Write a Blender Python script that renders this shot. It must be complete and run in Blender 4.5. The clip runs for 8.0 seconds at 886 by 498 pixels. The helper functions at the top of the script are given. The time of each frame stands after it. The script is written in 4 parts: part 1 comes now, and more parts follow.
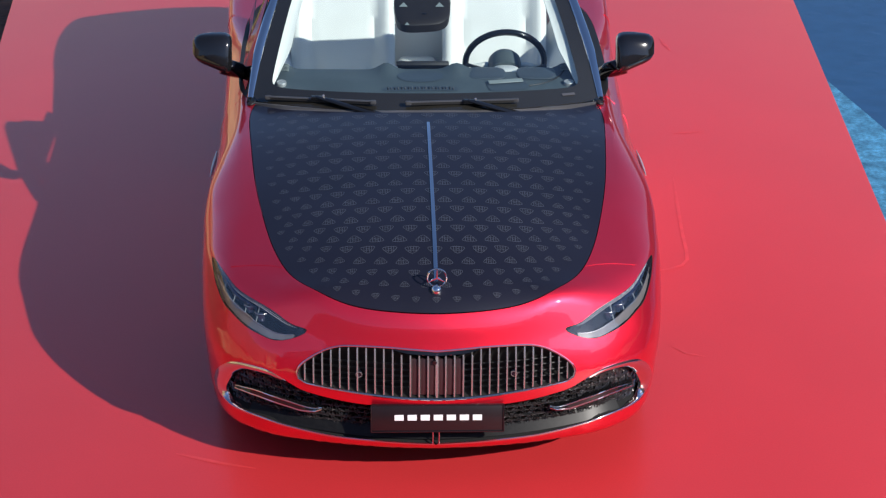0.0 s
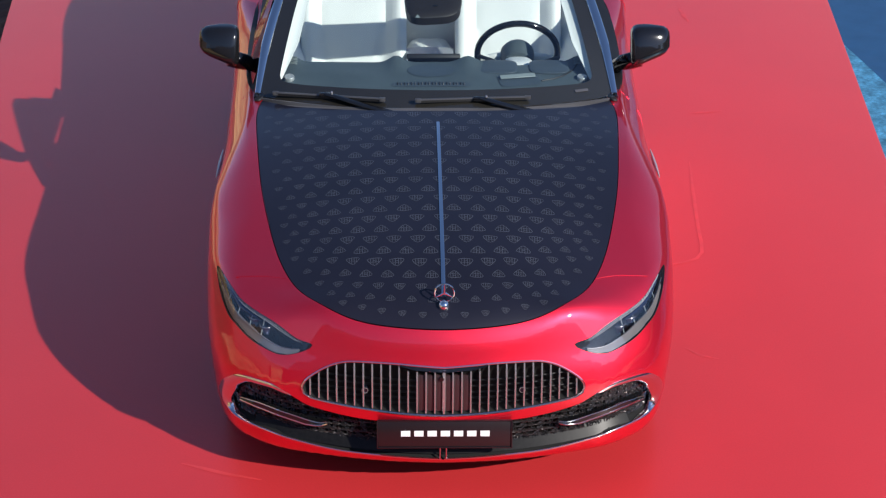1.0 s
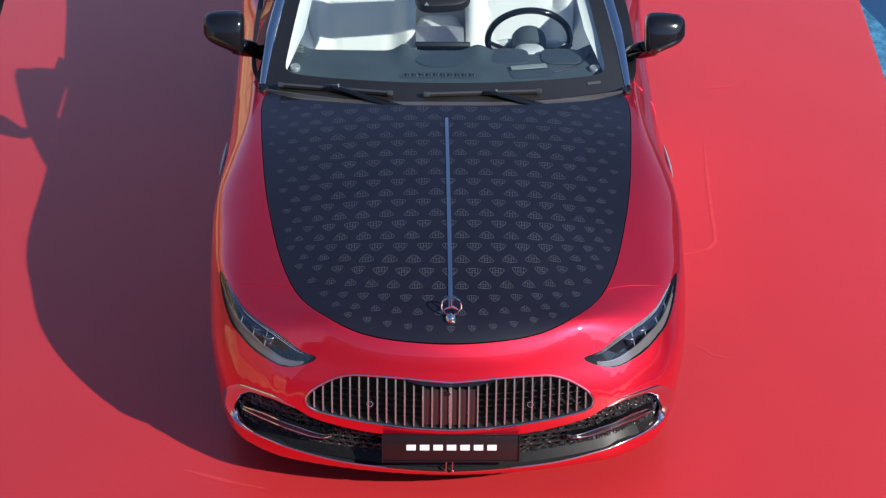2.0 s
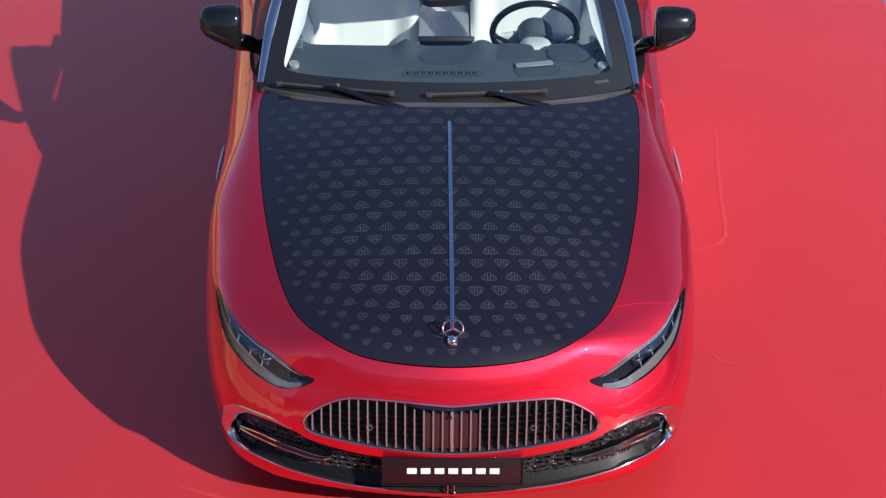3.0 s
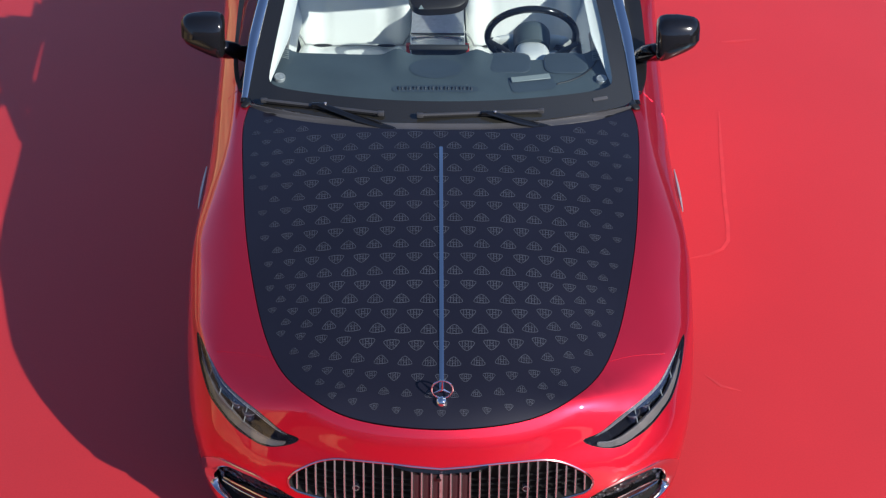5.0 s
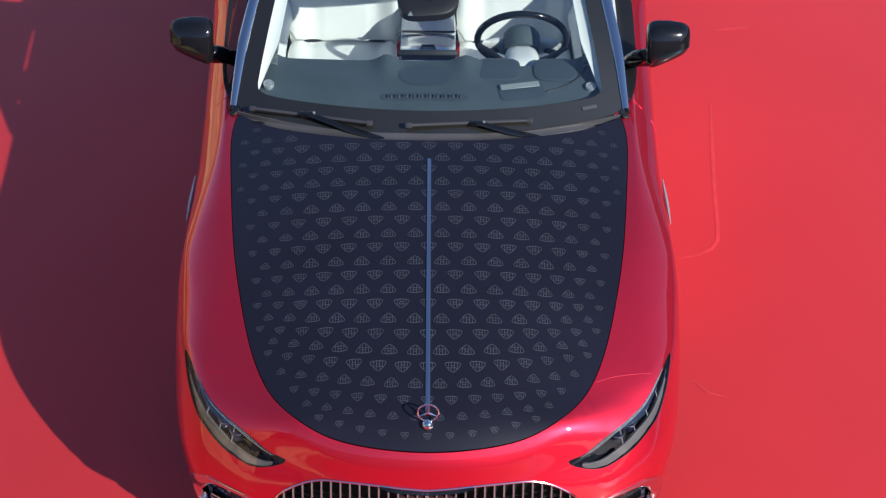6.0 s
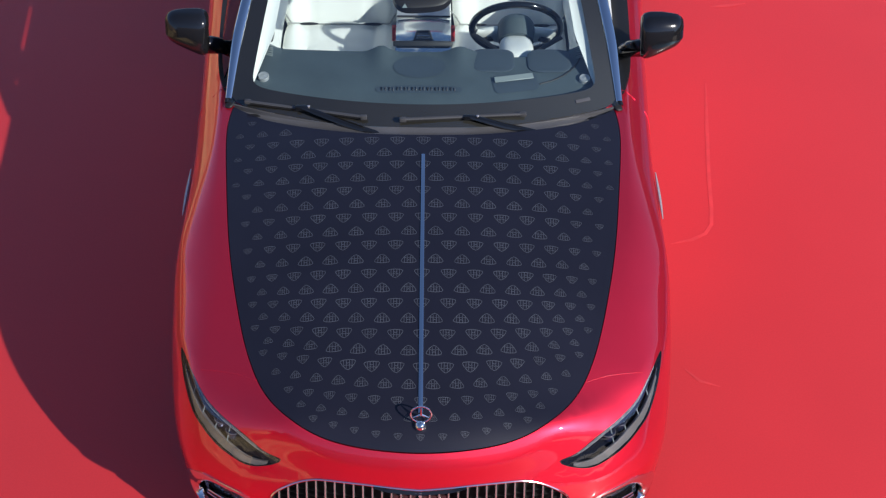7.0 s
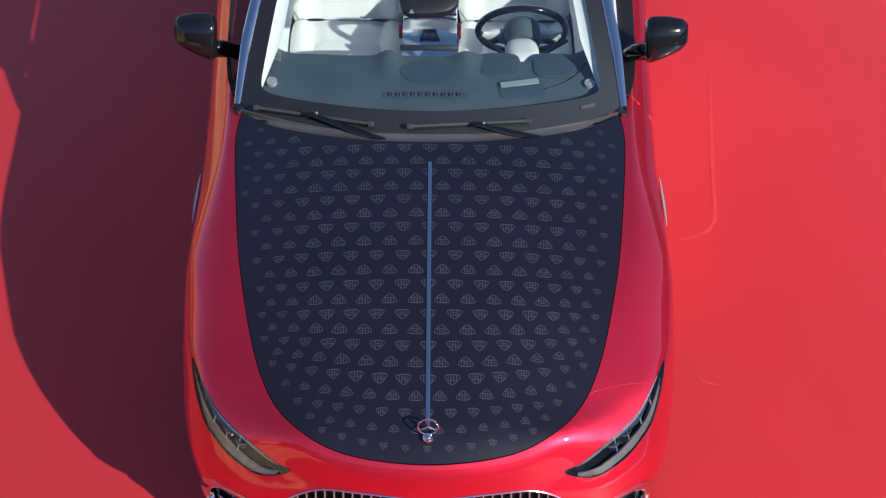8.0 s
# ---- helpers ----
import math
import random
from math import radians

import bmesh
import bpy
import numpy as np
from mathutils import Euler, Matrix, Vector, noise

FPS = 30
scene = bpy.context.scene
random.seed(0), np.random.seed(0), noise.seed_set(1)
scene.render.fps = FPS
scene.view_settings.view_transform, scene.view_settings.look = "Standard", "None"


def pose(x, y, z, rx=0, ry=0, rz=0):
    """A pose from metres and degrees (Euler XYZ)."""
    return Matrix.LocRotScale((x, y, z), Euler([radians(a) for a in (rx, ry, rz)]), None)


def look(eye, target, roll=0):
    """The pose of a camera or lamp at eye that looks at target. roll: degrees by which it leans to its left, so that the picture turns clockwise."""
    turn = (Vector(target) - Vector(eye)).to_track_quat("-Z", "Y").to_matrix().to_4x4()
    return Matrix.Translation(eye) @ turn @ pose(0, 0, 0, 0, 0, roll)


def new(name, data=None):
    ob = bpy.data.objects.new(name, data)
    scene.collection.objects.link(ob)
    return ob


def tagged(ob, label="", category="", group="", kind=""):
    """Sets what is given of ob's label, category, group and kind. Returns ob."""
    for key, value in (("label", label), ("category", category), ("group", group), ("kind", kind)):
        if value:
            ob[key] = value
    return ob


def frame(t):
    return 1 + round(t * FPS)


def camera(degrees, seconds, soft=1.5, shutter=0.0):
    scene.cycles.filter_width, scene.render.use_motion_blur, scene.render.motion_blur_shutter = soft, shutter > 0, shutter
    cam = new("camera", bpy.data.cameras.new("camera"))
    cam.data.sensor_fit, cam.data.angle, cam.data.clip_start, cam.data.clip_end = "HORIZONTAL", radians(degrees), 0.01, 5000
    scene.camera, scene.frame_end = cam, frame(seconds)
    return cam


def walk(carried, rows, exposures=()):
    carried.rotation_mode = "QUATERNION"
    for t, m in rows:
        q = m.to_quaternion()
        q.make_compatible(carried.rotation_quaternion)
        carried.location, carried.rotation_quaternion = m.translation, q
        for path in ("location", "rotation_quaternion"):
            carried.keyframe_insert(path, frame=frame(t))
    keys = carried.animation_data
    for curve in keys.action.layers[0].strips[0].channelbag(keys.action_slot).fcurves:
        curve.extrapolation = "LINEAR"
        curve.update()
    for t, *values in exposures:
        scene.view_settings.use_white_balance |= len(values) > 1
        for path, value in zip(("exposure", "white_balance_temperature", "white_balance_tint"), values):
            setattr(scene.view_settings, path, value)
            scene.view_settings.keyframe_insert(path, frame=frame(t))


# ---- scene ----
cam = camera(24.0, 8.0, soft=1.3)
PATH = [
    (0, (-0.252, -7.043, 4.443), (-0.183, -5.241, 3.579), 0.7),
    (0.5, (-0.215, -6.891, 4.609), (-0.158, -5.108, 3.705), 0.6),
    (1, (-0.185, -6.732, 4.75), (-0.139, -4.969, 3.805), 0.6),
    (2.5, (-0.139, -6.159, 5.173), (-0.112, -4.471, 4.101), 0.7),
    (3, (-0.118, -5.947, 5.288), (-0.096, -4.284, 4.178), 0.6),
    (3.5, (-0.116, -5.759, 5.403), (-0.094, -4.121, 4.256), 0.7),
    (4, (-0.104, -5.556, 5.517), (-0.084, -3.943, 4.335), 0.8),
    (4.5, (-0.085, -5.36, 5.646), (-0.066, -3.774, 4.428), 0.7),
    (6, (-0.005, -4.945, 6.11), (0.01, -3.442, 4.791), 0.8),
    (6.5, (0.025, -4.856, 6.265), (0.037, -3.384, 4.911), 0.7),
    (7, (0.035, -4.78, 6.389), (0.046, -3.333, 5.009), 0.7),
    (7.5, (0.033, -4.689, 6.549), (0.042, -3.27, 5.139), 0.7),
    (8, (0.025, -4.623, 6.701), (0.032, -3.228, 5.268), 0.6),
]
walk(cam, [(t, look(eye, target, roll)) for t, eye, target, roll in PATH])

# ---- daylight ----
SUN = Vector((1.2, -1.07, 1.0)).normalized()
world = bpy.data.worlds.new("sky")
scene.world = world
world.use_nodes = True
wn = world.node_tree.nodes
sky = wn.new("ShaderNodeTexSky")
sky.sky_type, sky.sun_disc = "NISHITA", False
sky.sun_elevation, sky.sun_rotation = math.asin(SUN.z), math.atan2(SUN.x, SUN.y)
sky.air_density, sky.dust_density, sky.ozone_density = 1.0, 0.25, 4.5
wn["Background"].inputs["Strength"].default_value = 0.105
balance = wn.new("ShaderNodeVectorMath")
balance.operation = "MULTIPLY"
balance.inputs[1].default_value = (1.01, 0.98, 1.06)
world.node_tree.links.new(sky.outputs[0], balance.inputs[0])
world.node_tree.links.new(balance.outputs[0], wn["Background"].inputs["Color"])
sun = new("sun", bpy.data.lights.new("sun", "SUN"))
sun.data.energy, sun.data.angle, sun.data.color = 4.4, radians(0.5), (1.0, 0.95, 0.89)
sun.matrix_world = look((12, -10.7, 10), (0, 0, 0))
scene.view_settings.exposure = 0.28


# ---- materials ----
def material(name, colour, rough=0.5, metal=0.0, coat=0.0, vary=0.0, vary_scale=6.0, grain=0.0, grain_scale=300.0, bump=0.0, spec=0.5, emit=0.0, coat_rough=0.03, coat_ior=1.5):
    """A surface with two scales of colour variation and a fine relief."""
    m = bpy.data.materials.new(name)
    m.use_nodes = True
    nt = m.node_tree
    b = nt.nodes["Principled BSDF"]
    b.inputs["Roughness"].default_value, b.inputs["Metallic"].default_value = rough, metal
    b.inputs["Coat Weight"].default_value, b.inputs["Coat Roughness"].default_value = coat, coat_rough
    b.inputs["Specular IOR Level"].default_value, b.inputs["Coat IOR"].default_value = spec, coat_ior
    b.inputs["Base Color"].default_value = (*colour, 1)
    if emit:
        b.inputs["Emission Color"].default_value, b.inputs["Emission Strength"].default_value = (*colour, 1), emit
    if vary or grain or bump:
        tc = nt.nodes.new("ShaderNodeTexCoord")
        big = nt.nodes.new("ShaderNodeTexNoise")
        big.inputs["Scale"].default_value, big.inputs["Detail"].default_value = vary_scale, 4
        fine = nt.nodes.new("ShaderNodeTexNoise")
        fine.inputs["Scale"].default_value, fine.inputs["Detail"].default_value = grain_scale, 3
        for n in (big, fine):
            nt.links.new(tc.outputs["Object"], n.inputs["Vector"])
        last = None
        for n, amount in ((big, vary), (fine, grain)):
            ramp = nt.nodes.new("ShaderNodeMapRange")
            ramp.inputs["From Min"].default_value, ramp.inputs["From Max"].default_value = 0.3, 0.7
            ramp.inputs["To Min"].default_value, ramp.inputs["To Max"].default_value = 1 - amount, 1 + amount
            nt.links.new(n.outputs["Fac"], ramp.inputs["Value"])
            if last is None:
                last = ramp.outputs[0]
            else:
                mul = nt.nodes.new("ShaderNodeMath")
                mul.operation = "MULTIPLY"
                nt.links.new(last, mul.inputs[0]), nt.links.new(ramp.outputs[0], mul.inputs[1])
                last = mul.outputs[0]
        scale = nt.nodes.new("ShaderNodeVectorMath")
        scale.operation = "SCALE"
        scale.inputs[0].default_value = colour
        nt.links.new(last, scale.inputs["Scale"])
        nt.links.new(scale.outputs[0], b.inputs["Base Color"])
        if bump:
            bp = nt.nodes.new("ShaderNodeBump")
            bp.inputs["Strength"].default_value, bp.inputs["Distance"].default_value = 1.0, bump
            nt.links.new(fine.outputs["Fac"], bp.inputs["Height"])
            nt.links.new(bp.outputs[0], b.inputs["Normal"])
    return m


def glass(name, tint, gloss=0.08):
    """Thin clear glass: lets light through, with a mirror gloss that grows at flat angles."""
    m = bpy.data.materials.new(name)
    m.use_nodes = True
    nt = m.node_tree
    nt.nodes.remove(nt.nodes["Principled BSDF"])
    clear, shine = nt.nodes.new("ShaderNodeBsdfTransparent"), nt.nodes.new("ShaderNodeBsdfGlossy")
    clear.inputs["Color"].default_value = (*tint, 1)
    shine.inputs["Roughness"].default_value = 0.01
    side, mix = nt.nodes.new("ShaderNodeLayerWeight"), nt.nodes.new("ShaderNodeMixShader")
    side.inputs["Blend"].default_value = 0.5
    power, scale = nt.nodes.new("ShaderNodeMath"), nt.nodes.new("ShaderNodeMath")
    power.operation, scale.operation = "POWER", "MULTIPLY_ADD"
    power.inputs[1].default_value, scale.inputs[1].default_value, scale.inputs[2].default_value = 5, 1 - gloss, gloss
    nt.links.new(side.outputs["Facing"], power.inputs[0])
    nt.links.new(power.outputs[0], scale.inputs[0])
    nt.links.new(scale.outputs[0], mix.inputs[0])
    nt.links.new(clear.outputs[0], mix.inputs[1]), nt.links.new(shine.outputs[0], mix.inputs[2])
    nt.links.new(mix.outputs[0], nt.nodes["Material Output"].inputs["Surface"])
    return m


PAINT = material("red_metallic_paint", (0.87, 0.013, 0.044), 0.43, 0.82, 1.0, vary=0.03, vary_scale=3, grain=0.10, grain_scale=900, coat_rough=0.025, coat_ior=1.7)
HOOD_BLACK = material("satin_black_lacquer", (0.0115, 0.0113, 0.0200), 0.45, 0.0, 0.75, vary=0.15, vary_scale=2, coat_rough=0.10, spec=0.15)
EMBLEM = material("grey_print", (0.074, 0.079, 0.096), 0.45, 0.0, 0.6, coat_rough=0.10, vary=0.2, vary_scale=30)
CHROME = material("chrome", (0.80, 0.80, 0.80), 0.07, 1.0, vary=0.03)
SOFT_CHROME = material("soft_chrome", (0.80, 0.77, 0.77), 0.11, 1.0, vary=0.04)
SATIN_CHROME = material("satin_chrome", (0.58, 0.55, 0.55), 0.26, 0.8, vary=0.05)
GLOSS_BLACK = material("gloss_black", (0.008, 0.008, 0.009), 0.12, 0.0, 0.4, vary=0.2)
COWL = material("grey_cowl_plastic", (0.085, 0.085, 0.092), 0.28, vary=0.1, grain=0.1)
MATT_BLACK = material("black_plastic", (0.012, 0.012, 0.013), 0.55, 0.0, vary=0.2, grain=0.1)
LEDGE = material("grained_black_ledge", (0.008, 0.008, 0.008), 0.36, vary=0.3, vary_scale=60, grain=0.3, grain_scale=160, spec=0.2)
RUBBER = material("tyre_rubber", (0.012, 0.012, 0.012), 0.75, vary=0.2, grain=0.2)
DARK_RED_PLATE = material("dark_radar_cover", (0.035, 0.020, 0.022), 0.25, 0.0, 0.5, vary=0.1)
LEATHER = material("white_leather", (0.82, 0.83, 0.80), 0.42, vary=0.03, grain=0.03, grain_scale=400, bump=0.0006)
DASH = material("dark_dash_leather", (0.068, 0.090, 0.102), 0.5, vary=0.12, grain=0.12, grain_scale=500, bump=0.0004)
SCREEN = material("screen_glass", (0.020, 0.022, 0.024), 0.6, 0.0, spec=0.2, vary=0.1)
FRIT = material("black_glass_border", (0.018, 0.013, 0.010), 0.5, vary=0.15)
PLATE_DARK = material("dark_plate", (0.014, 0.008, 0.009), 0.3, 0.0, 0.3, vary=0.1)
TRAY = material("polished_tray", (0.84, 0.85, 0.85), 0.16, 0.8, vary=0.08, vary_scale=20)
VOID = material("black_void", (0.003, 0.003, 0.003), 0.9, vary=0.1)
BEZEL = material("grey_lamp_bezel", (0.30, 0.28, 0.27), 0.22, 0.45, vary=0.25, vary_scale=9)
PROJECTOR = material("blue_grey_reflector", (0.045, 0.06, 0.12), 0.15, 0.6, 0.5, vary=0.15, vary_scale=30)
LIGHT_GUIDE = material("pale_light_guide", (0.62, 0.62, 0.64), 0.25, 0.0, 0.5, vary=0.05)
DASH_DARK = material("dark_dash_inlay", (0.055, 0.073, 0.092), 0.45, vary=0.1)
SEAM_CREASE = material("seam_and_crease_shade", (0.30, 0.31, 0.30), 0.7, vary=0.1)
LAMP_DARK = material("lamp_housing", (0.012, 0.014, 0.024), 0.25, 0.3, vary=0.2, vary_scale=8)
DARK_CHROME = material("dark_chrome", (0.30, 0.29, 0.29), 0.20, 0.95, vary=0.15, vary_scale=40)
WIPER_GREY = material("grey_wiper_plastic", (0.060, 0.060, 0.064), 0.32, vary=0.12, grain=0.1)
WHITE_PRINT = material("white_print", (0.85, 0.85, 0.85), 0.5)
PALE_GREY = material("pale_grey_plastic", (0.26, 0.30, 0.30), 0.5, vary=0.05)
BRUSHED = material("brushed_metal", (0.55, 0.56, 0.57), 0.45, 0.6, vary=0.1, vary_scale=60)
RED_GLOSS = material("red_plastic", (0.55, 0.02, 0.02), 0.3)
GLASS = glass("windscreen_glass", (0.78, 0.90, 0.895), 0.11)
SHADE_GLASS = glass("dark_shade_glass", (0.10, 0.11, 0.13), 0.06)
LENS = glass("lamp_lens", (0.86, 0.88, 0.9), 0.09)


# ---- building helpers ----
def mesh_part(name, verts, faces, mat, parent=None, label="", normals=None, smooth=True):
    me = bpy.data.meshes.new(name)
    me.from_pydata([tuple(v) for v in verts], [], [tuple(f) for f in faces])
    if smooth:
        me.polygons.foreach_set("use_smooth", [True] * len(me.polygons))
    me.materials.append(mat)
    me.update()
    if normals is not None:
        me.normals_split_custom_set_from_vertices([tuple(n) for n in normals])
    ob = new(name, me)
    ob.parent = parent
    if label:
        tagged(ob, label)
    return ob


def part(name, bm, mat, parent=None, label="", smooth=True):
    """Links a bmesh as one mesh object under a thing or part."""
    bmesh.ops.recalc_face_normals(bm, faces=bm.faces)
    me = bpy.data.meshes.new(name)
    bm.to_mesh(me)
    bm.free()
    if smooth:
        me.polygons.foreach_set("use_smooth", [True] * len(me.polygons))
        me.set_sharp_from_angle(angle=radians(40))
    me.materials.append(mat)
    ob = new(name, me)
    ob.parent = parent
    if label:
        tagged(ob, label)
    return ob


def box(sx, sy, sz, at=(0, 0, 0), bevel=0.005, segs=2, rot=None):
    bm = bmesh.new()
    bmesh.ops.create_cube(bm, size=1)
    bmesh.ops.scale(bm, vec=(sx, sy, sz), verts=bm.verts)
    if bevel:
        bmesh.ops.bevel(bm, geom=bm.edges[:], offset=bevel, segments=segs, affect="EDGES", profile=0.5)
    m = Matrix.Translation(at)
    if rot is not None:
        m = m @ Euler([radians(a) for a in rot]).to_matrix().to_4x4()
    bmesh.ops.transform(bm, matrix=m, verts=bm.verts)
    return bm


def tube(points, radius, sides=8, closed=False, flat=1.0, up=None):
    """A swept tube; radius may vary along it; flat squeezes it along up."""
    pts = [Vector(p) for p in points]
    n = len(pts)
    bm = bmesh.new()
    rings = []
    for i, p in enumerate(pts):
        a, b = pts[(i - 1) % n if closed else max(i - 1, 0)], pts[(i + 1) % n if closed else min(i + 1, n - 1)]
        t = (b - a).normalized()
        u = Vector(up[i] if isinstance(up, list) else (up or (0, 0, 1)))
        s = t.cross(u).normalized()
        u = s.cross(t).normalized()
        r = radius[i] if isinstance(radius, (list, tuple)) else radius
        rings.append([bm.verts.new(p + float(r) * (math.cos(k * math.tau / sides) * s + flat * math.sin(k * math.tau / sides) * u)) for k in range(sides)])
    for i in range(n if closed else n - 1):
        for k in range(sides):
            a, b = rings[i], rings[(i + 1) % n]
            bm.faces.new((a[k], a[(k + 1) % sides], b[(k + 1) % sides], b[k]))
    if not closed:
        bm.faces.new(rings[0]), bm.faces.new(rings[-1][::-1])
    return bm


def rounded_sheet(fn, nu, nv, mat, name, parent, label="", thick=0.0):
    """A smooth sheet fn(u, v) over the unit square, given thickness."""
    bm = bmesh.new()
    g = [[bm.verts.new(fn(i / nu, j / nv)) for j in range(nv + 1)] for i in range(nu + 1)]
    for i in range(nu):
        for j in range(nv):
            bm.faces.new((g[i][j], g[i + 1][j], g[i + 1][j + 1], g[i][j + 1]))
    if thick:
        bmesh.ops.recalc_face_normals(bm, faces=bm.faces)
        bmesh.ops.solidify(bm, geom=bm.faces[:], thickness=thick)
    return part(name, bm, mat, parent, label)


def smooth_step(a, b, v):
    t = min(1, max(0, (v - a) / (b - a)))
    return t * t * (3 - 2 * t)


def soft_block(sx, sy, sz, power=4.0, n=28):
    """A cushion form: a rounded block centred on the origin."""
    bm = bmesh.new()
    bmesh.ops.create_uvsphere(bm, u_segments=n, v_segments=n // 2 + 4, radius=1)
    for v in bm.verts:
        c = v.co
        k = (abs(c.x) ** power + abs(c.y) ** power + abs(c.z) ** power) ** (-1 / power)
        v.co = Vector((c.x * k * sx / 2, c.y * k * sy / 2, c.z * k * sz / 2))
    return bm


def placed(bm, m):
    bmesh.ops.transform(bm, matrix=m, verts=bm.verts)
    return bm


def lathe(profile, sides=48, at=(0, 0, 0), axis="X"):
    """A body of revolution from (along, radius) pairs."""
    bm = bmesh.new()
    rings = []
    for s, r in profile:
        ring = []
        for k in range(sides):
            c, d = r * math.cos(k * math.tau / sides), r * math.sin(k * math.tau / sides)
            v = {"X": (s, c, d), "Y": (c, s, d), "Z": (c, d, s)}[axis]
            ring.append(bm.verts.new(Vector(v) + Vector(at)))
        rings.append(ring)
    for a, b in zip(rings, rings[1:]):
        for k in range(sides):
            bm.faces.new((a[k], a[(k + 1) % sides], b[(k + 1) % sides], b[k]))
    for ring, (s, r) in ((rings[0], profile[0]), (rings[-1], profile[-1])):
        if r > 0.001:
            bm.faces.new(ring)
    return bm


# ---- the setting: red platform beside a pool ----
def platform_material():
    m = material("red_platform_lacquer", (0.640, 0.036, 0.041), 0.45, 0.0, 0.22, vary=0.05, vary_scale=0.8, grain=0.03, grain_scale=120, coat_rough=0.14, spec=0.3)
    return m


PLATFORM = platform_material()
STONE = material("brown_stone_ground", (0.115, 0.058, 0.026), 0.75, vary=0.55, vary_scale=2.2, grain=0.45, grain_scale=9, bump=0.02)
STUCCO = material("tan_stucco", (0.58, 0.39, 0.19), 0.85, vary=0.45, vary_scale=0.8, grain=0.25, grain_scale=4, bump=0.01)
# strong tone variation puts the water's ripple light into the tile colour
POOL_TILE = material("mosaic_with_ripple_light", (0.15, 0.36, 0.50), 0.4, vary=0.5, vary_scale=9, grain=0.35, grain_scale=40)
POOL_DEEP = material("deep_pool_lining", (0.045, 0.105, 0.21), 0.5, vary=0.1)

bm = box(4.51, 34, 0.22, (0, -3.0, -0.11), 0.012)
for v in bm.verts:
    v.co.x += v.co.y * (0.049 if v.co.x > 0 else -0.055)
tagged(part("platform_floor", bm, PLATFORM), "red lacquered catwalk platform with faint scuffs, over the pool", "platform", kind="structure")


def ground_sheet():
    """One sheet to the horizon, with a rectangular opening for the pool."""
    x0, x1, y0, y1, far = 1.0, 9.0, -21.0, 16.0, 900.0
    bm = bmesh.new()
    xs, ys = [-far, x0, x1, far], [-far, y0, y1, far]
    g = [[bm.verts.new((x, y, -0.24)) for y in ys] for x in xs]
    for i in range(3):
        for j in range(3):
            if (i, j) != (1, 1):
                bm.faces.new((g[i][j], g[i + 1][j], g[i + 1][j + 1], g[i][j + 1]))
    tagged(part("ground", bm, STONE, smooth=False), "rough brown stone ground round the pool", "ground", kind="structure")
    bm = bmesh.new()
    top = [bm.verts.new(p) for p in ((x0, y0, -0.24), (x1, y0, -0.24), (x1, y1, -0.24), (x0, y1, -0.24))]
    low = [bm.verts.new((v.co.x, v.co.y, -1.7)) for v in top]
    for k in range(4):
        bm.faces.new((top[k], top[(k + 1) % 4], low[(k + 1) % 4], low[k]))
    bm.faces.new(low)
    tagged(part("pool_basin", bm, POOL_DEEP, smooth=False), "deep blue tiled pool basin", "pool", kind="structure")


ground_sheet()
SAND = material("sunlit_sand_paving", (0.56, 0.40, 0.18), 0.85, vary=0.45, vary_scale=1.1, grain=0.5, grain_scale=3.5, bump=0.01)
# unseen slabs, added so the flank and bumper paint reflect tan
for y, length in ((20.2, 30), (-2.6, 9)):
    bm = box(12, length, 0.06, (-9.6, y, -0.225), 0.01)
    tagged(part("pavement", bm, SAND), "pale sandy paving beside the platform", "pavement", kind="structure")


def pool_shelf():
    """A raised tiled slab added for the bright strip of water; its far edge curves out into the deep water."""
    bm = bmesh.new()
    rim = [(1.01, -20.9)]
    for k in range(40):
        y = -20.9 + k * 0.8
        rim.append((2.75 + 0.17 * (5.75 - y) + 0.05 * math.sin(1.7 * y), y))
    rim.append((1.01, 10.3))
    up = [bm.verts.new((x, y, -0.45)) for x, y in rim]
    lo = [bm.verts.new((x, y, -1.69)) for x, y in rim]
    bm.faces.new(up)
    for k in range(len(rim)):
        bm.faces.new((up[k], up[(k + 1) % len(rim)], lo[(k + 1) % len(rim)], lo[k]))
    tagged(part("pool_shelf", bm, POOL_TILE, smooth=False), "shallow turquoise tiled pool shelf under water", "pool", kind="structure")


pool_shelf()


def water_material():
    m = glass("pool_water", (0.72, 0.90, 0.97), 0.03)
    nt = m.node_tree
    tc, n1, bp = nt.nodes.new("ShaderNodeTexCoord"), nt.nodes.new("ShaderNodeTexNoise"), nt.nodes.new("ShaderNodeBump")
    n1.inputs["Scale"].default_value, n1.inputs["Detail"].default_value, n1.inputs["Distortion"].default_value = 9, 4, 1.2
    bp.inputs["Distance"].default_value, bp.inputs["Strength"].default_value = 0.03, 0.22
    nt.links.new(tc.outputs["Object"], n1.inputs["Vector"])
    nt.links.new(n1.outputs["Fac"], bp.inputs["Height"])
    for n in nt.nodes:
        if n.bl_idname in ("ShaderNodeBsdfGlossy", "ShaderNodeLayerWeight"):
            nt.links.new(bp.outputs[0], n.inputs["Normal"])
    return m


bm = bmesh.new()
bmesh.ops.create_grid(bm, x_segments=30, y_segments=90, size=0.5)
bmesh.ops.transform(bm, matrix=Matrix.Translation((5.0, -2.5, -0.33)) @ Matrix.Diagonal((7.98, 36.98, 1, 1)), verts=bm.verts)
tagged(part("water", bm, water_material()), "rippled clear blue pool water", "water", kind="structure")

# faint scuffs worn into the lacquer
SCUFF = material("scuffed_red_lacquer", (0.69, 0.050, 0.054), 0.45, 0.0, 0.22, vary=0.1, vary_scale=12, coat_rough=0.22)


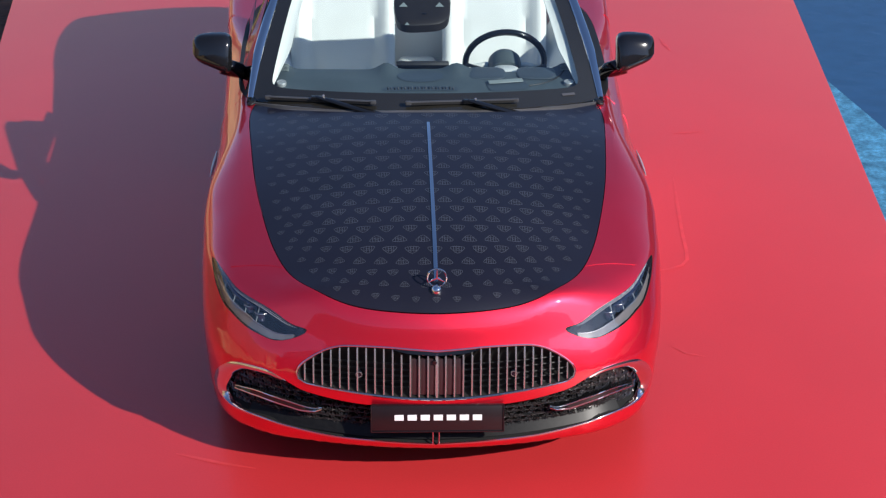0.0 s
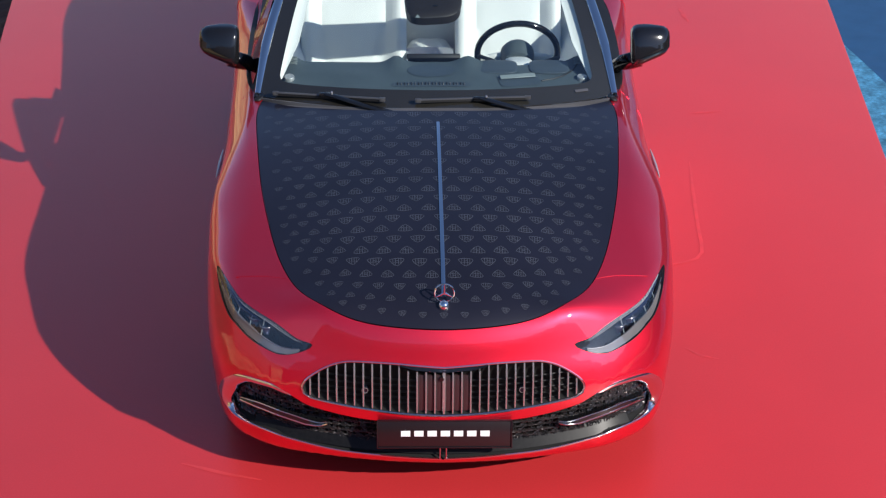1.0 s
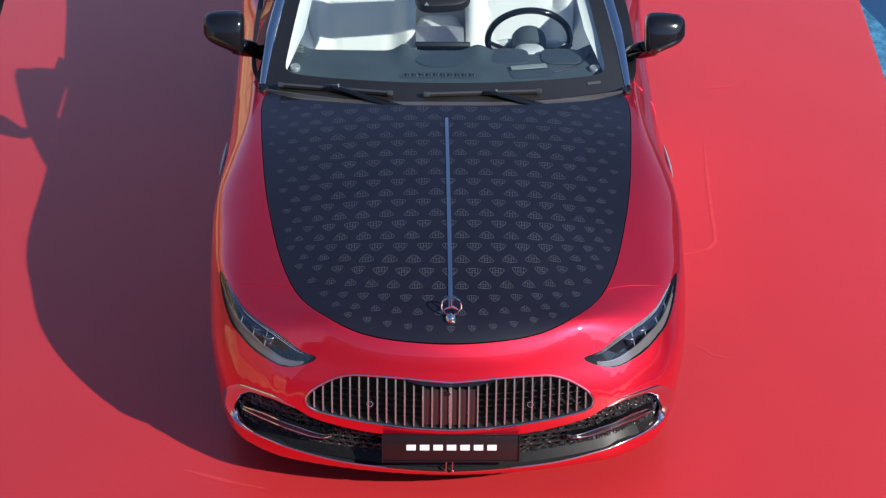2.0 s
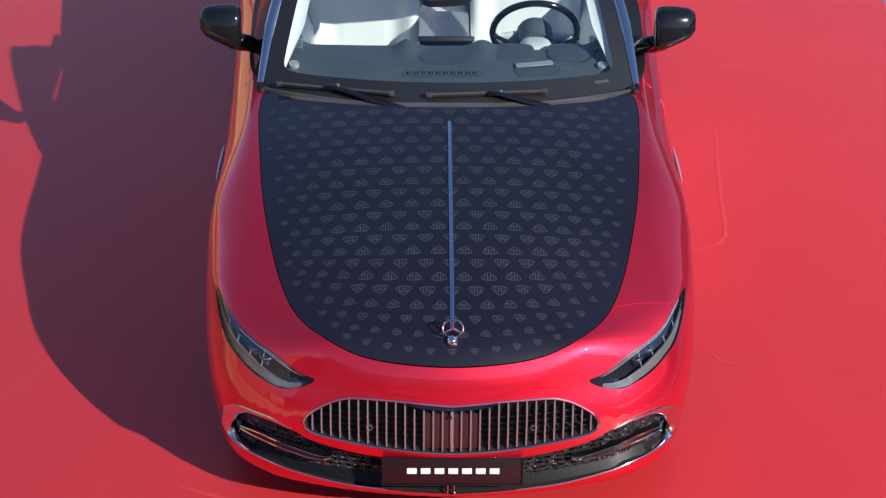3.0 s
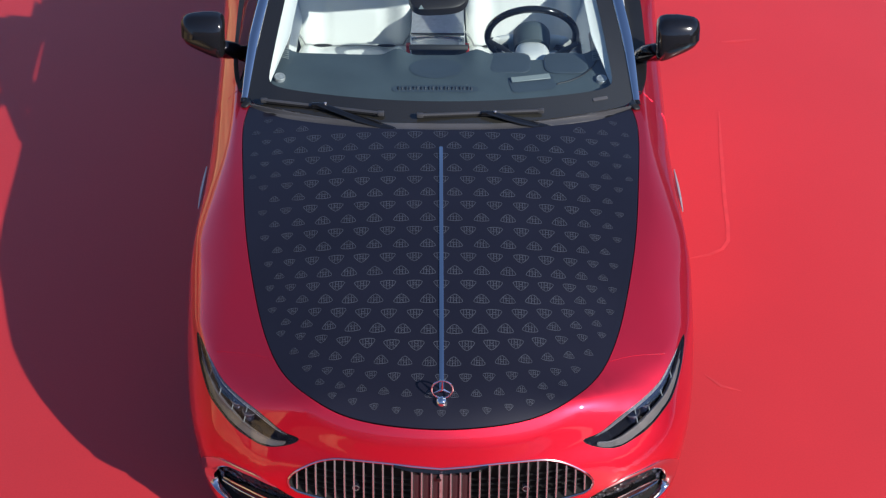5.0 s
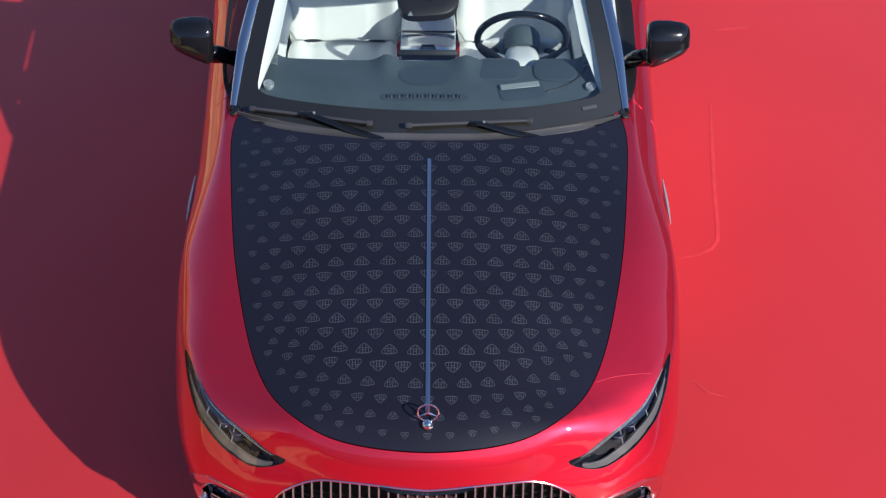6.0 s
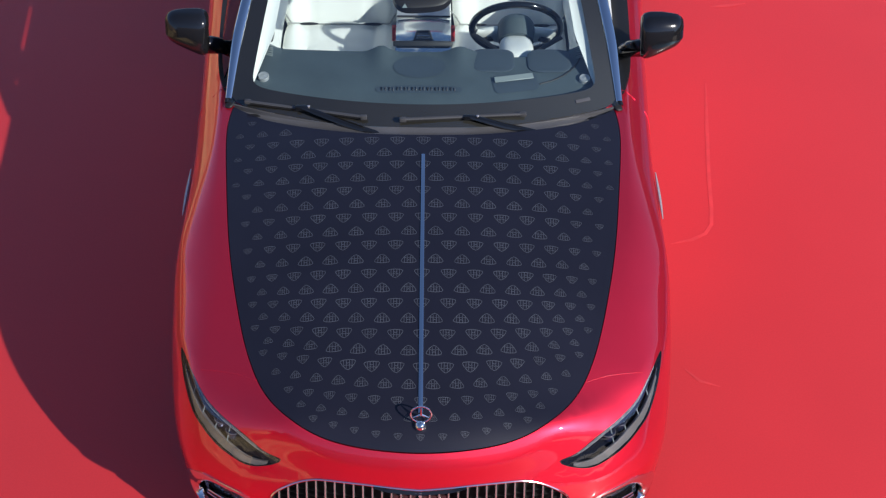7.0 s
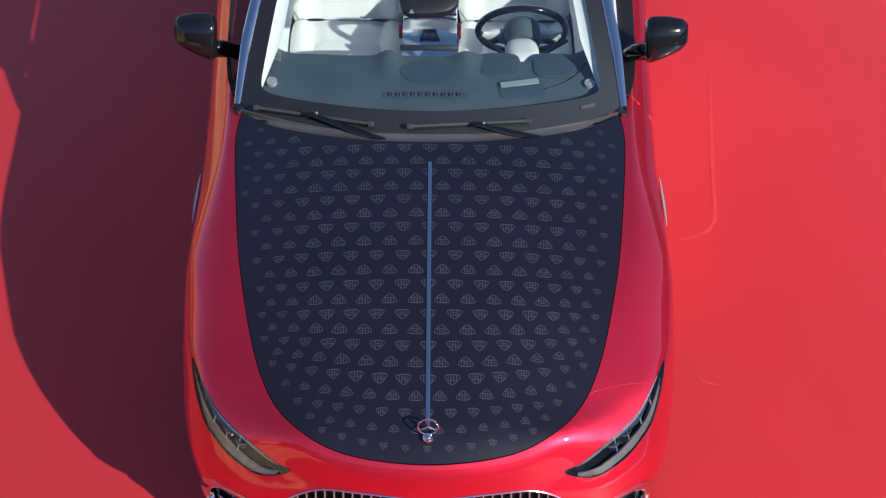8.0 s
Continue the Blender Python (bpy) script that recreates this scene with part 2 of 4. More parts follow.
def scuff(points, width):
    pts = [Vector((x, y, 0.0012)) for x, y in points]
    bm = bmesh.new()
    rows = []
    for i, p in enumerate(pts):
        t = (pts[min(i + 1, len(pts) - 1)] - pts[max(i - 1, 0)]).normalized()
        n = Vector((-t.y, t.x, 0)) * 2.6 * width * (0.3 if i in (0, len(pts) - 1) else 1)
        rows.append((bm.verts.new(p - n), bm.verts.new(p + n)))
    for a, b in zip(rows, rows[1:]):
        bm.faces.new((a[0], a[1], b[1], b[0]))
    tagged(part("floor_scuff", bm, SCUFF), "faint worn scuff line on the red platform", "scuff", kind="structure")


scuff([(1.10, 1.96), (1.20, 1.99), (1.262, 2.03), (1.295, 2.09), (1.305, 2.2), (1.312, 2.4), (1.335, 2.75), (1.36, 3.1)], 0.0035)
scuff([(1.44, 3.71), (1.52, 3.72), (1.62, 3.74)], 0.005)
scuff([(-1.05, .30), (-.95, .26), (-.87, .225), (-.72, .18)], 0.004)
scuff([(1.565, 5.26), (1.58, 5.16), (1.60, 5.05)], 0.006)
scuff([(1.10, 1.20), (1.16, 1.13), (1.24, 1.10)], 0.003)

# unseen plain walls that close the place, added to shape reflections in the paint
WOOD = material("brown_plinth", (0.22, 0.10, 0.035), 0.6, vary=0.5, vary_scale=1.5, grain=0.5, grain_scale=5, bump=0.02)
bm = box(1.0, 56, 2.6, (-20, 32, 3.06), 0.05)
tagged(part("wall_west", bm, STUCCO), "plain sunlit tan stucco wall", "wall", kind="structure")
bm = box(1.2, 56, 2.0, (-20, 32, 0.76), 0.05)
tagged(part("wall_plinth", bm, WOOD), "brown plinth of the tan wall", "wall", kind="structure")
bm = box(1.0, 4.5, 2.4, (-15, -12, 0.96), 0.05)
tagged(part("wall_south", bm, STUCCO), "short plain tan stucco wall", "wall", kind="structure")
# dark brown so that these unseen walls darken what the paint mirrors
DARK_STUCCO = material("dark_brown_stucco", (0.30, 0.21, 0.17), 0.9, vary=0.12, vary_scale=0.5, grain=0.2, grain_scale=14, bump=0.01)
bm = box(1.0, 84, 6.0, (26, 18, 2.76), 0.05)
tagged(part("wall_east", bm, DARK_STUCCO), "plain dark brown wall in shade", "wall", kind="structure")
PALE_STUCCO = material("pale_stucco", (0.66, 0.56, 0.54), 0.9, vary=0.12, vary_scale=0.5, grain=0.15, grain_scale=14, bump=0.01)
bm = box(47, 1.0, 9.0, (2.5, -24.5, 4.26), 0.05)
tagged(part("wall_front", bm, PALE_STUCCO), "plain pale stucco wall facing the platform", "wall", kind="structure")
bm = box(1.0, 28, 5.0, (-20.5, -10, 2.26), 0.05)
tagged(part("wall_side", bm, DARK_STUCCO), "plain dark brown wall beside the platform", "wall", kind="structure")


# ---- the car's outer form: a smooth solid from a few section curves ----
def spline(xs, ys):
    """A smooth monotone curve through knots."""
    xs, ys = np.array(xs, float), np.array(ys, float)
    d = np.diff(ys) / np.diff(xs)
    m = np.zeros(len(xs))
    m[0], m[-1] = d[0], d[-1]
    for i in range(1, len(xs) - 1):
        m[i] = 0 if d[i - 1] * d[i] <= 0 else 2 * d[i - 1] * d[i] / (d[i - 1] + d[i])

    span = xs[-1] - xs[0]
    v = np.linspace(xs[0] - span, xs[-1] + span, 9001)
    w = np.clip(v, xs[0], xs[-1])
    i = np.clip(np.searchsorted(xs, w) - 1, 0, len(xs) - 2)
    h = xs[i + 1] - xs[i]
    t = (w - xs[i]) / h
    table = ((2 * t**3 - 3 * t**2 + 1) * ys[i] + (t**3 - 2 * t**2 + t) * h * m[i] + (-2 * t**3 + 3 * t**2) * ys[i + 1]
             + (t**3 - t**2) * h * m[i + 1] + (v - w) * np.where(v < xs[0], m[0], m[-1]))
    return lambda u: np.interp(u, v, table)


def smax(a, b, r):
    return np.maximum(a, b) + np.maximum(r - np.abs(a - b), 0) ** 2 / (4 * r)


crest = spline([0, .06, .12, .25, .44, .8, 1.4, 1.8, 2.6, 3.4, 4.0, 4.4, 4.7], [.742, .775, .804, .851, .903, .957, 1.006, 1.01, 1.0, 1.04, 1.12, 1.13, 1.09])
drop = spline([0, .12, .35, .5, 1.0, 1.45, 1.9, 4.7], [.10, .13, .22, .20, .11, .090, .09, .08])
wide = spline([0, .3, .6, .95, 1.25, 1.6, 2.1, 2.8, 3.6, 4.2, 4.7], [.884, .917, .944, .957, .948, .938, .948, .970, .990, .985, .90])
haunch = spline([0, 2.6, 3.5, 4.7], [0, 0, .17, .22])
lean = spline([.1, .3, .6, .76, .83, .87, .95, 1.05, 1.2], [.06, .02, 0, .002, .014, .038, .110, .21, .40])
round_off = spline([.1, .4, .8, 1.2, 1.6, 2.2, 3.6, 4.7], [.06, .12, .16, .06, .016, .014, .06, .09])
face = spline([.1, .2, .36, .45, .55, .65, .75, .85, 1.0], [.06, .02, .0, -.012, -.002, .028, .058, .105, .30])


def front(a, z):
    low = np.clip((.74 - z) / .34, 0, 1)
    low = low * low * (3 - 2 * low)
    return .27 * a * a + 1.3 * np.maximum(a - .6, 0) ** 2 + (7 - 6 * low) * np.maximum(a - .8, 0) ** 2 + face(z) + .55 * np.minimum(a, .65) ** 2 * np.maximum(z - .5, 0)


def shell(p):
    x, y, z = p[..., 0], p[..., 1], p[..., 2]
    a = np.abs(x)
    g = smax(z - crest(y) + drop(y) * a * a, a - wide(y) + lean(z - haunch(y)), round_off(y))
    g = smax(g, (front(a, z) - y) * .8, .085 - .055 * np.exp(-((a - .50) / .14) ** 2))
    g = smax(g, y - 4.80 + .25 * a * a + .3 * (z - .8) ** 2, .12)
    return smax(g, .16 - z, .05)


def shell_normal(p):
    e = 0.004
    n = np.stack([shell(p + np.eye(3)[k] * e) - shell(p - np.eye(3)[k] * e) for k in range(3)], -1)
    return n / np.linalg.norm(n, axis=-1, keepdims=True)


SPINE_A, SPINE_B, SPINE_Z, UNIT = 0.85, 3.9, 0.45, 0.85
RIM = math.pi / 2 * UNIT


def unwrap(p):
    """Chart of the form: polar, with the nose at the centre and the tail round the outside."""
    x, y, z = p[..., 0], p[..., 1], p[..., 2] - SPINE_Z
    r = np.hypot(x, z)
    rho = np.where(y < SPINE_A, UNIT * np.arctan2(r, SPINE_A - y),
                   np.where(y < SPINE_B, RIM + y - SPINE_A, RIM + SPINE_B - SPINE_A + UNIT * np.arctan2(y - SPINE_B, r)))
    return np.stack([rho * x / np.maximum(r, 1e-9), rho * z / np.maximum(r, 1e-9)], -1)


def wrap(q):
    """From the chart back onto the form."""
    rho = np.linalg.norm(q, axis=-1)
    u = q / np.maximum(rho, 1e-9)[..., None]
    a = np.minimum(rho / UNIT, math.pi / 2)
    b = np.clip((rho - RIM - SPINE_B + SPINE_A) / UNIT, 0, math.pi / 2)
    o = np.stack([0 * rho, SPINE_A + np.clip(rho - RIM, 0, SPINE_B - SPINE_A), 0 * rho + SPINE_Z], -1)
    c = np.sin(a) * np.cos(b)
    d = np.stack([u[..., 0] * c, -np.cos(a) + np.sin(b), u[..., 1] * c], -1)
    return march(o, d, 0.0, 2.2)


def march(o, d, lo, hi):
    lo, hi = np.full(o.shape[:-1], lo), np.full(o.shape[:-1], hi)
    for _ in range(25):
        m = (lo + hi) / 2
        inside = shell(o + m[..., None] * d) < 0
        lo, hi = np.where(inside, m, lo), np.where(inside, hi, m)
    return o + hi[..., None] * d


def on_top(x, y):
    x, y = np.asarray(x, float), np.asarray(y, float)
    o = np.stack([x, y, 0 * x + 0.5], -1)
    return march(o, np.broadcast_to([0, 0, 1.0], o.shape), 0.0, 0.9)


def on_front(x, z):
    x, z = np.asarray(x, float), np.asarray(z, float)
    o = np.stack([x, 0 * x + 1.0, z], -1)
    return march(o, np.broadcast_to([0, -1.0, 0], o.shape), 0.0, 1.4)


def on_side(y, z, s=1):
    y, z = np.asarray(y, float), np.asarray(z, float)
    o = np.stack([0 * y, y, z], -1)
    return march(o, np.broadcast_to([s * 1.0, 0, 0], o.shape), 0.0, 1.4)


def curve_through(knots, step=0.015, closed=False):
    """Even points on a Catmull-Rom curve through plane knots."""
    k = np.array(knots, float)
    n = len(k)
    out = []
    for i in range(n if closed else n - 1):
        g = [k[(i + j) % n] if closed else k[min(max(i + j, 0), n - 1)] for j in (-1, 0, 1, 2)]
        for t in np.linspace(0, 1, max(2, int(np.linalg.norm(g[2] - g[1]) / step) + 1))[:-1]:
            out.append(0.5 * (2 * g[1] + (g[2] - g[0]) * t + (2 * g[0] - 5 * g[1] + 4 * g[2] - g[3]) * t * t + (3 * g[1] - g[0] - 3 * g[2] + g[3]) * t**3))
    if not closed:
        out.append(k[-1])
    return np.array(out)


def mirrored(half):
    """A closed outline from its half at x >= 0 that begins and ends on the middle line."""
    other = half[::-1] * [-1, 1]
    return np.vstack([half, other[1:-1]])


def inset(loop, d):
    """A closed plane outline moved inwards by d (a number or one each)."""
    t = np.roll(loop, -1, 0) - np.roll(loop, 1, 0)
    t = t / np.maximum(np.linalg.norm(t, axis=1, keepdims=True), 1e-9)
    area = np.sum(loop[:, 0] * np.roll(loop[:, 1], -1) - loop[:, 1] * np.roll(loop[:, 0], -1))
    n = np.stack([-t[:, 1], t[:, 0]], -1) * (1 if area > 0 else -1)
    return loop + n * np.asarray(d).reshape(-1, 1)


def within(q, loop):
    """Which points of the chart lie inside a closed outline."""
    inside = np.zeros(len(q), bool)
    for a, b in zip(loop, np.roll(loop, -1, 0)):
        if a[1] == b[1]:
            continue
        cut = (a[1] > q[:, 1]) != (b[1] > q[:, 1])
        inside ^= cut & (q[:, 0] < (b[0] - a[0]) * (q[:, 1] - a[1]) / (b[1] - a[1]) + a[0])
    return inside


def relax(half, rounds):
    """Evens out a half outline that begins on the middle line; its ends stay."""
    c = np.vstack([half[:0:-1] * [-1, 1], half])
    for _ in range(rounds):
        c[1:-1] = 0.25 * c[:-2] + 0.5 * c[1:-1] + 0.25 * c[2:]
    return c[len(half) - 1:]


# outlines on the form, half by half
HOOD_FRONT = relax(curve_through([(0, .072), (.10, .077), (.20, .090), (.29, .109), (.36, .129), (.42, .154), (.47, .189), (.513, .233), (.554, .286), (.587, .342), (.611, .40), (.645, .50), (.681, .650), (.735, .95), (.772, 1.32), (.792, 1.58), (.790, 1.69), (.776, 1.745)]), 40)
HOOD_REAR = curve_through([(.770, 1.747), (.70, 1.69), (.60, 1.63), (.40, 1.565), (.20, 1.53), (0, 1.52)])
HOOD = mirrored(np.vstack([HOOD_FRONT, HOOD_REAR]))
GRILLE = mirrored(curve_through([(0, .4235), (.15, .4295), (.285, .4405), (.42, .4535), (.51, .4655), (.536, .4795), (.543, .5015), (.530, .5305), (.50, .5585), (.45, .5915), (.40, .6135), (.34, .6255), (.21, .6305), (.10, .6265), (0, .6205)]))
INTAKE = mirrored(curve_through([(0, .200), (.25, .209), (.42, .216), (.60, .239), (.69, .251), (.79, .251), (.845, .257), (.875, .284), (.884, .32), (.878, .36), (.862, .405), (.83, .452), (.79, .480), (.73, .493), (.66, .494), (.61, .473), (.565, .450), (.50, .4225), (.30, .3905), (0, .3805)]))
TRIM_OUT = curve_through([(.585, .462), (.61, .473), (.66, .494), (.73, .493), (.79, .480), (.83, .452), (.862, .405), (.878, .36), (.884, .32), (.875, .284), (.845, .257), (.79, .251), (.69, .251), (.60, .239), (.42, .216), (.25, .209), (.004, .200)], .012)
TRIM_IN = curve_through([(.588, .459), (.62, .465), (.67, .467), (.72, .464), (.765, .453), (.80, .420), (.820, .385), (.835, .350), (.846, .315), (.842, .288), (.825, .268), (.785, .261), (.69, .2605), (.60, .2475), (.42, .2245), (.25, .2175), (.004, .2085)], .012)
HEADLIGHT = curve_through([(.895, .590), (.845, .470), (.79, .362), (.715, .270), (.638, .203), (.565, .152), (.501, .121), (.56, .125), (.629, .144), (.70, .188), (.757, .238), (.812, .305), (.847, .372), (.880, .48)], closed=True)
COCKPIT = mirrored(np.vstack([HOOD_REAR[::-1] - [0, .002],
                              curve_through([(.812, 1.83), (.848, 1.98), (.866, 2.15), (.876, 2.6), (.850, 3.0), (.70, 3.25), (.45, 3.33), (0, 3.35)], 0.03)]))


def evenly(c, n):
    """n points at even distances along a plane curve."""
    d = np.concatenate([[0], np.cumsum(np.linalg.norm(np.diff(c, axis=0), axis=1))])
    s = np.linspace(0, d[-1], n)
    return np.stack([np.interp(s, d, c[:, k]) for k in (0, 1)], -1)


LAMP_TIP = int(np.argmin(HEADLIGHT[:, 0]))
LAMP_UP, LAMP_LOW = evenly(HEADLIGHT[:LAMP_TIP + 1][::-1], 48), evenly(np.vstack([HEADLIGHT[LAMP_TIP:], HEADLIGHT[:1]]), 48)
LAMP_MID = .71 * LAMP_LOW + .29 * LAMP_UP
LAMP_BEZEL = np.vstack([(.98 * LAMP_LOW + .02 * LAMP_UP)[4:41], LAMP_MID[4:41][::-1]])
ARCH_F = np.array([(.93 + .372 * math.cos(t), .34 + .372 * math.sin(t)) for t in np.linspace(-.45, math.pi + .45, 50)])
ARCH_R = ARCH_F + [2.70, 0]


def chart_loops():
    loops = {"hood_gap": unwrap(on_top(*HOOD.T)), "hood": unwrap(on_top(*inset(HOOD, .0032).T)),
             "grille": unwrap(on_front(*GRILLE.T)), "intake": unwrap(on_front(*INTAKE.T)),
             "cockpit": unwrap(on_top(*COCKPIT.T))}
    for s, tag in ((1, "l"), (-1, "r")):
        loops["lamp_" + tag] = unwrap(on_top(*HEADLIGHT.T) * [s, 1, 1])
        loops["bezel_" + tag] = unwrap(on_top(*LAMP_BEZEL.T) * [s, 1, 1])
        loops["arch_f" + tag] = unwrap(on_side(*ARCH_F.T, s))
        loops["arch_r" + tag] = unwrap(on_side(*ARCH_R.T, s))
    return loops


def chart_mesh():
    """Triangles of the whole form, cut along every outline."""
    from mathutils.geometry import delaunay_2d_cdt
    loops = chart_loops()
    pts = [np.zeros((1, 2))]
    rho = 0.022
    far = RIM + SPINE_B - SPINE_A
    k = 0
    while rho < far + UNIT * 1.5:
        girth = 5.2 * math.sin(min(rho / UNIT, math.pi / 2)) if rho < far else 5.2 * math.cos(min((rho - far) / UNIT, 1.5))
        step = 0.024 if rho < RIM + 1.0 else 0.05
        n = max(8, int(girth / step))
        t = (np.arange(n) + 0.5 * (k % 2)) * math.tau / n
        pts.append(np.stack([rho * np.sin(t), rho * np.cos(t)], -1))
        rho += step * 0.9
        k += 1
    pts = np.vstack(pts)
    edge_pts = np.vstack(list(loops.values()))
    cell = 0.012
    taken = set()
    for q in edge_pts:
        i, j = int(q[0] // cell), int(q[1] // cell)
        taken.update((i + a, j + b) for a in (-1, 0, 1) for b in (-1, 0, 1))
    pts = np.array([q for q in pts if (int(q[0] // cell), int(q[1] // cell)) not in taken])
    verts, edges = [Vector(q) for q in pts], []
    for loop in loops.values():
        base, n = len(verts), len(loop)
        verts += [Vector(q) for q in loop]
        edges += [(base + i, base + (i + 1) % n) for i in range(n)]
    v2, _, tris, *_ = delaunay_2d_cdt(verts, edges, [], 0, 1e-5)
    q = np.array([tuple(v) for v in v2])
    tris = np.array([t for t in tris if len(t) == 3])
    return q, wrap(q), tris, loops


def panel(name, ids, pos, nor, tris, mat, parent, label="", flange=0.018, shift=0.0):
    """One panel of the form, with turned-in edges."""
    sel = tris[ids]
    used, inv = np.unique(sel, return_inverse=True)
    f = inv.reshape(sel.shape)
    plain = nor is None
    p, n = (pos[used], shell_normal(pos[used])) if plain else (pos[used] + nor[used] * shift, nor[used])
    # make every triangle face outwards
    fn = np.cross(p[f[:, 1]] - p[f[:, 0]], p[f[:, 2]] - p[f[:, 0]])
    flip = np.sum(fn * n[f[:, 0]], -1) < 0
    f[flip] = f[flip][:, ::-1]
    verts, norms, faces = [*p], [*n], [tuple(t) for t in f]
    if flange:
        count = {}
        for t in f:
            for a, b in ((t[0], t[1]), (t[1], t[2]), (t[2], t[0])):
                count[(a, b)] = count.get((a, b), 0) + 1
        rim = [(a, b) for a, b in count if (b, a) not in count]
        made = {}
        side = {}
        for a, b in rim:
            out = np.cross(p[b] - p[a], n[a])
            for k in (a, b):
                side[k] = side.get(k, 0) + out
        for a, b in rim:
            for k in (a, b):
                if k not in made:
                    o = side[k] / max(np.linalg.norm(side[k]), 1e-9)
                    made[k] = len(verts)
                    verts += [p[k], p[k] - n[k] * flange]
                    norms += [o, o]
            faces.append((made[b], made[a], made[a] + 1, made[b] + 1))
    return mesh_part(name, verts, faces, mat, parent, label, None if plain else norms)


# ---- the car ----
car = tagged(new("car"), "crimson metallic open-top luxury roadster with a black patterned hood", "car")
chart, pos, tris, loops = chart_mesh()
nor = shell_normal(pos)
mid = chart[tris].mean(1)
low = pos[tris][:, :, 2].mean(1) < 0.165
lies = {k: within(mid, l) for k, l in loops.items()}
opening = low.copy()
for k in lies:
    if k != "hood":
        opening |= lies[k]
body = panel("body", ~opening, pos, nor, tris, PAINT, car, "crimson metallic body shell with rounded fenders", 0.03)
hood = panel("hood", lies["hood"], pos, nor, tris, HOOD_BLACK, car, "satin black hood with a printed grey emblem pattern", 0.012)


def depth_panel(name, key, depth, slope, mat, parent, label="", smooth=False):
    """A hollow behind an opening, sinking from its edge."""
    sel = tris[lies[key]]
    used = np.unique(sel)
    p = pos.copy()
    d = np.array([np.min(np.linalg.norm(loops[key] - chart[i], axis=1)) for i in used])
    p[used] -= nor[used] * (0.003 + depth * (1 - np.exp(-d * slope / depth)))[:, None]
    return panel(name, lies[key], p, nor if smooth else None, tris, mat, parent, label, 0)


def plane_x_range(loop, v, axis):
    """Where a closed outline crosses a line: smallest and largest."""
    out = []
    for a, b in zip(loop, np.roll(loop, -1, 0)):
        if (a[axis] - v) * (b[axis] - v) <= 0 and a[axis] != b[axis]:
            out.append(a[1 - axis] + (v - a[axis]) / (b[axis] - a[axis]) * (b[1 - axis] - a[1 - axis]))
    return (min(out), max(out)) if out else None


def front_point(x, z, off=0.0):
    p = on_front(np.array([x]), np.array([z]))
    return Vector((p + shell_normal(p) * off)[0])


def top_point(x, y, off=0.0):
    p = on_top(np.array([x]), np.array([y]))
    return Vector((p + shell_normal(p) * off)[0])


# hood: emblem pattern, spine and ornament
def emblem_mesh():
    """A small rounded triangle of thin lines with bars inside."""
    bm = bmesh.new()

    def line(points, w):
        for a, b in zip(points, points[1:]):
            a, b = Vector((*a, 0)), Vector((*b, 0))
            t = (b - a).normalized()
            n = Vector((-t.y, t.x, 0)) * w / 2
            e = t * w * 0.35
            bm.faces.new([bm.verts.new(p) for p in (a - n - e, b - n + e, b + n + e, a + n - e)])

    w = 0.0023
    base = [(-.026, -.0145), (-.017, -.0165), (-.006, -.0175), (.006, -.0175), (.017, -.0165), (.026, -.0145)]
    side = [(-.026, -.0145), (-.0295, -.0115), (-.0285, -.0065), (-.0235, .001), (-.0165, .0095), (-.009, .0165), (0, .0205)]
    line(base, w), line(side, w), line([(-x, y) for x, y in side], w)
    for x, top in ((.0062, .0135), (.0165, .0065)):
        line([(x, -.0170), (x, top)], w * .85), line([(-x, -.0170), (-x, top)], w * .85)
    line([(-.0165, .0065), (-.0062, .0015), (0, .0045), (.0062, .0015), (.0165, .0065)], w * .8)
    line([(-.0062, -.0075), (0, -.0045), (.0062, -.0075)], w * .8)
    me = bpy.data.meshes.new("emblem")
    bm.normal_update()
    for f in bm.faces:
        if f.normal.z < 0:
            f.normal_flip()
    bm.to_mesh(me)
    bm.free()
    me.materials.append(EMBLEM)
    return me


def emblem_pattern():
    me = emblem_mesh()
    row_y = spline([0, 1, 2, 3, 5, 7, 8, 9, 10, 12], [.118, .240, .368, .508, .786, 1.064, 1.204, 1.344, 1.485, 1.765])
    gap = spline([0, 1, 2, 3, 4, 6, 11], [.0795, .084, .0895, .0955, .0980, .1010, .1025])
    bow = spline([0, 1, 2, 3, 5, 8, 12], [.50, .33, .33, .21, .04, .0, .0])
    tight = spline([0, 5, 6, 7, 9, 12], [.0014, .0017, .0013, .0009, .0008, .0008])
    cells = [(r, i + 0.5 * (r % 1 == 0.5)) for r in np.arange(0, 11.6, 0.5) for i in range(-9, 10)]
    rr, kk = np.array(cells).T
    xx = gap(rr) * kk * (1 - tight(rr) * kk * kk)
    yy = row_y(rr) + bow(rr) * xx * xx
    spots = np.stack([xx, yy], -1)
    keep = within(spots, inset(HOOD, 0.034))
    edge = HOOD[HOOD[:, 1] < 1.70 - 0.25 * (np.abs(HOOD[:, 0]) < 0.70)]
    away = np.array([np.min(np.linalg.norm(edge - q, axis=1)) for q in spots])
    places = on_top(xx, yy)
    for r, x, ok, d, p, n in zip(rr, xx, keep, away, places, shell_normal(places)):
        if ok:
            upright = r % 1 == 0.5
            n = Vector(n)
            p = Vector(p) + n * 0.0009
            fwd = (Vector((0, 1, 0)) - n * n.y).normalized()
            size = 1.00 * min(1, 0.44 + 2.0 * d)
            m = Matrix((fwd.cross(n), fwd, n)).transposed()
            if not upright:
                m = m @ Matrix.Rotation(math.pi, 3, "Z")
            ob = new("emblem", me)
            ob.parent = hood
            ob.matrix_basis = Matrix.Translation(p) @ m.to_4x4() @ Matrix.Diagonal((size * .95, size * 1.10, size, 1))


emblem_pattern()


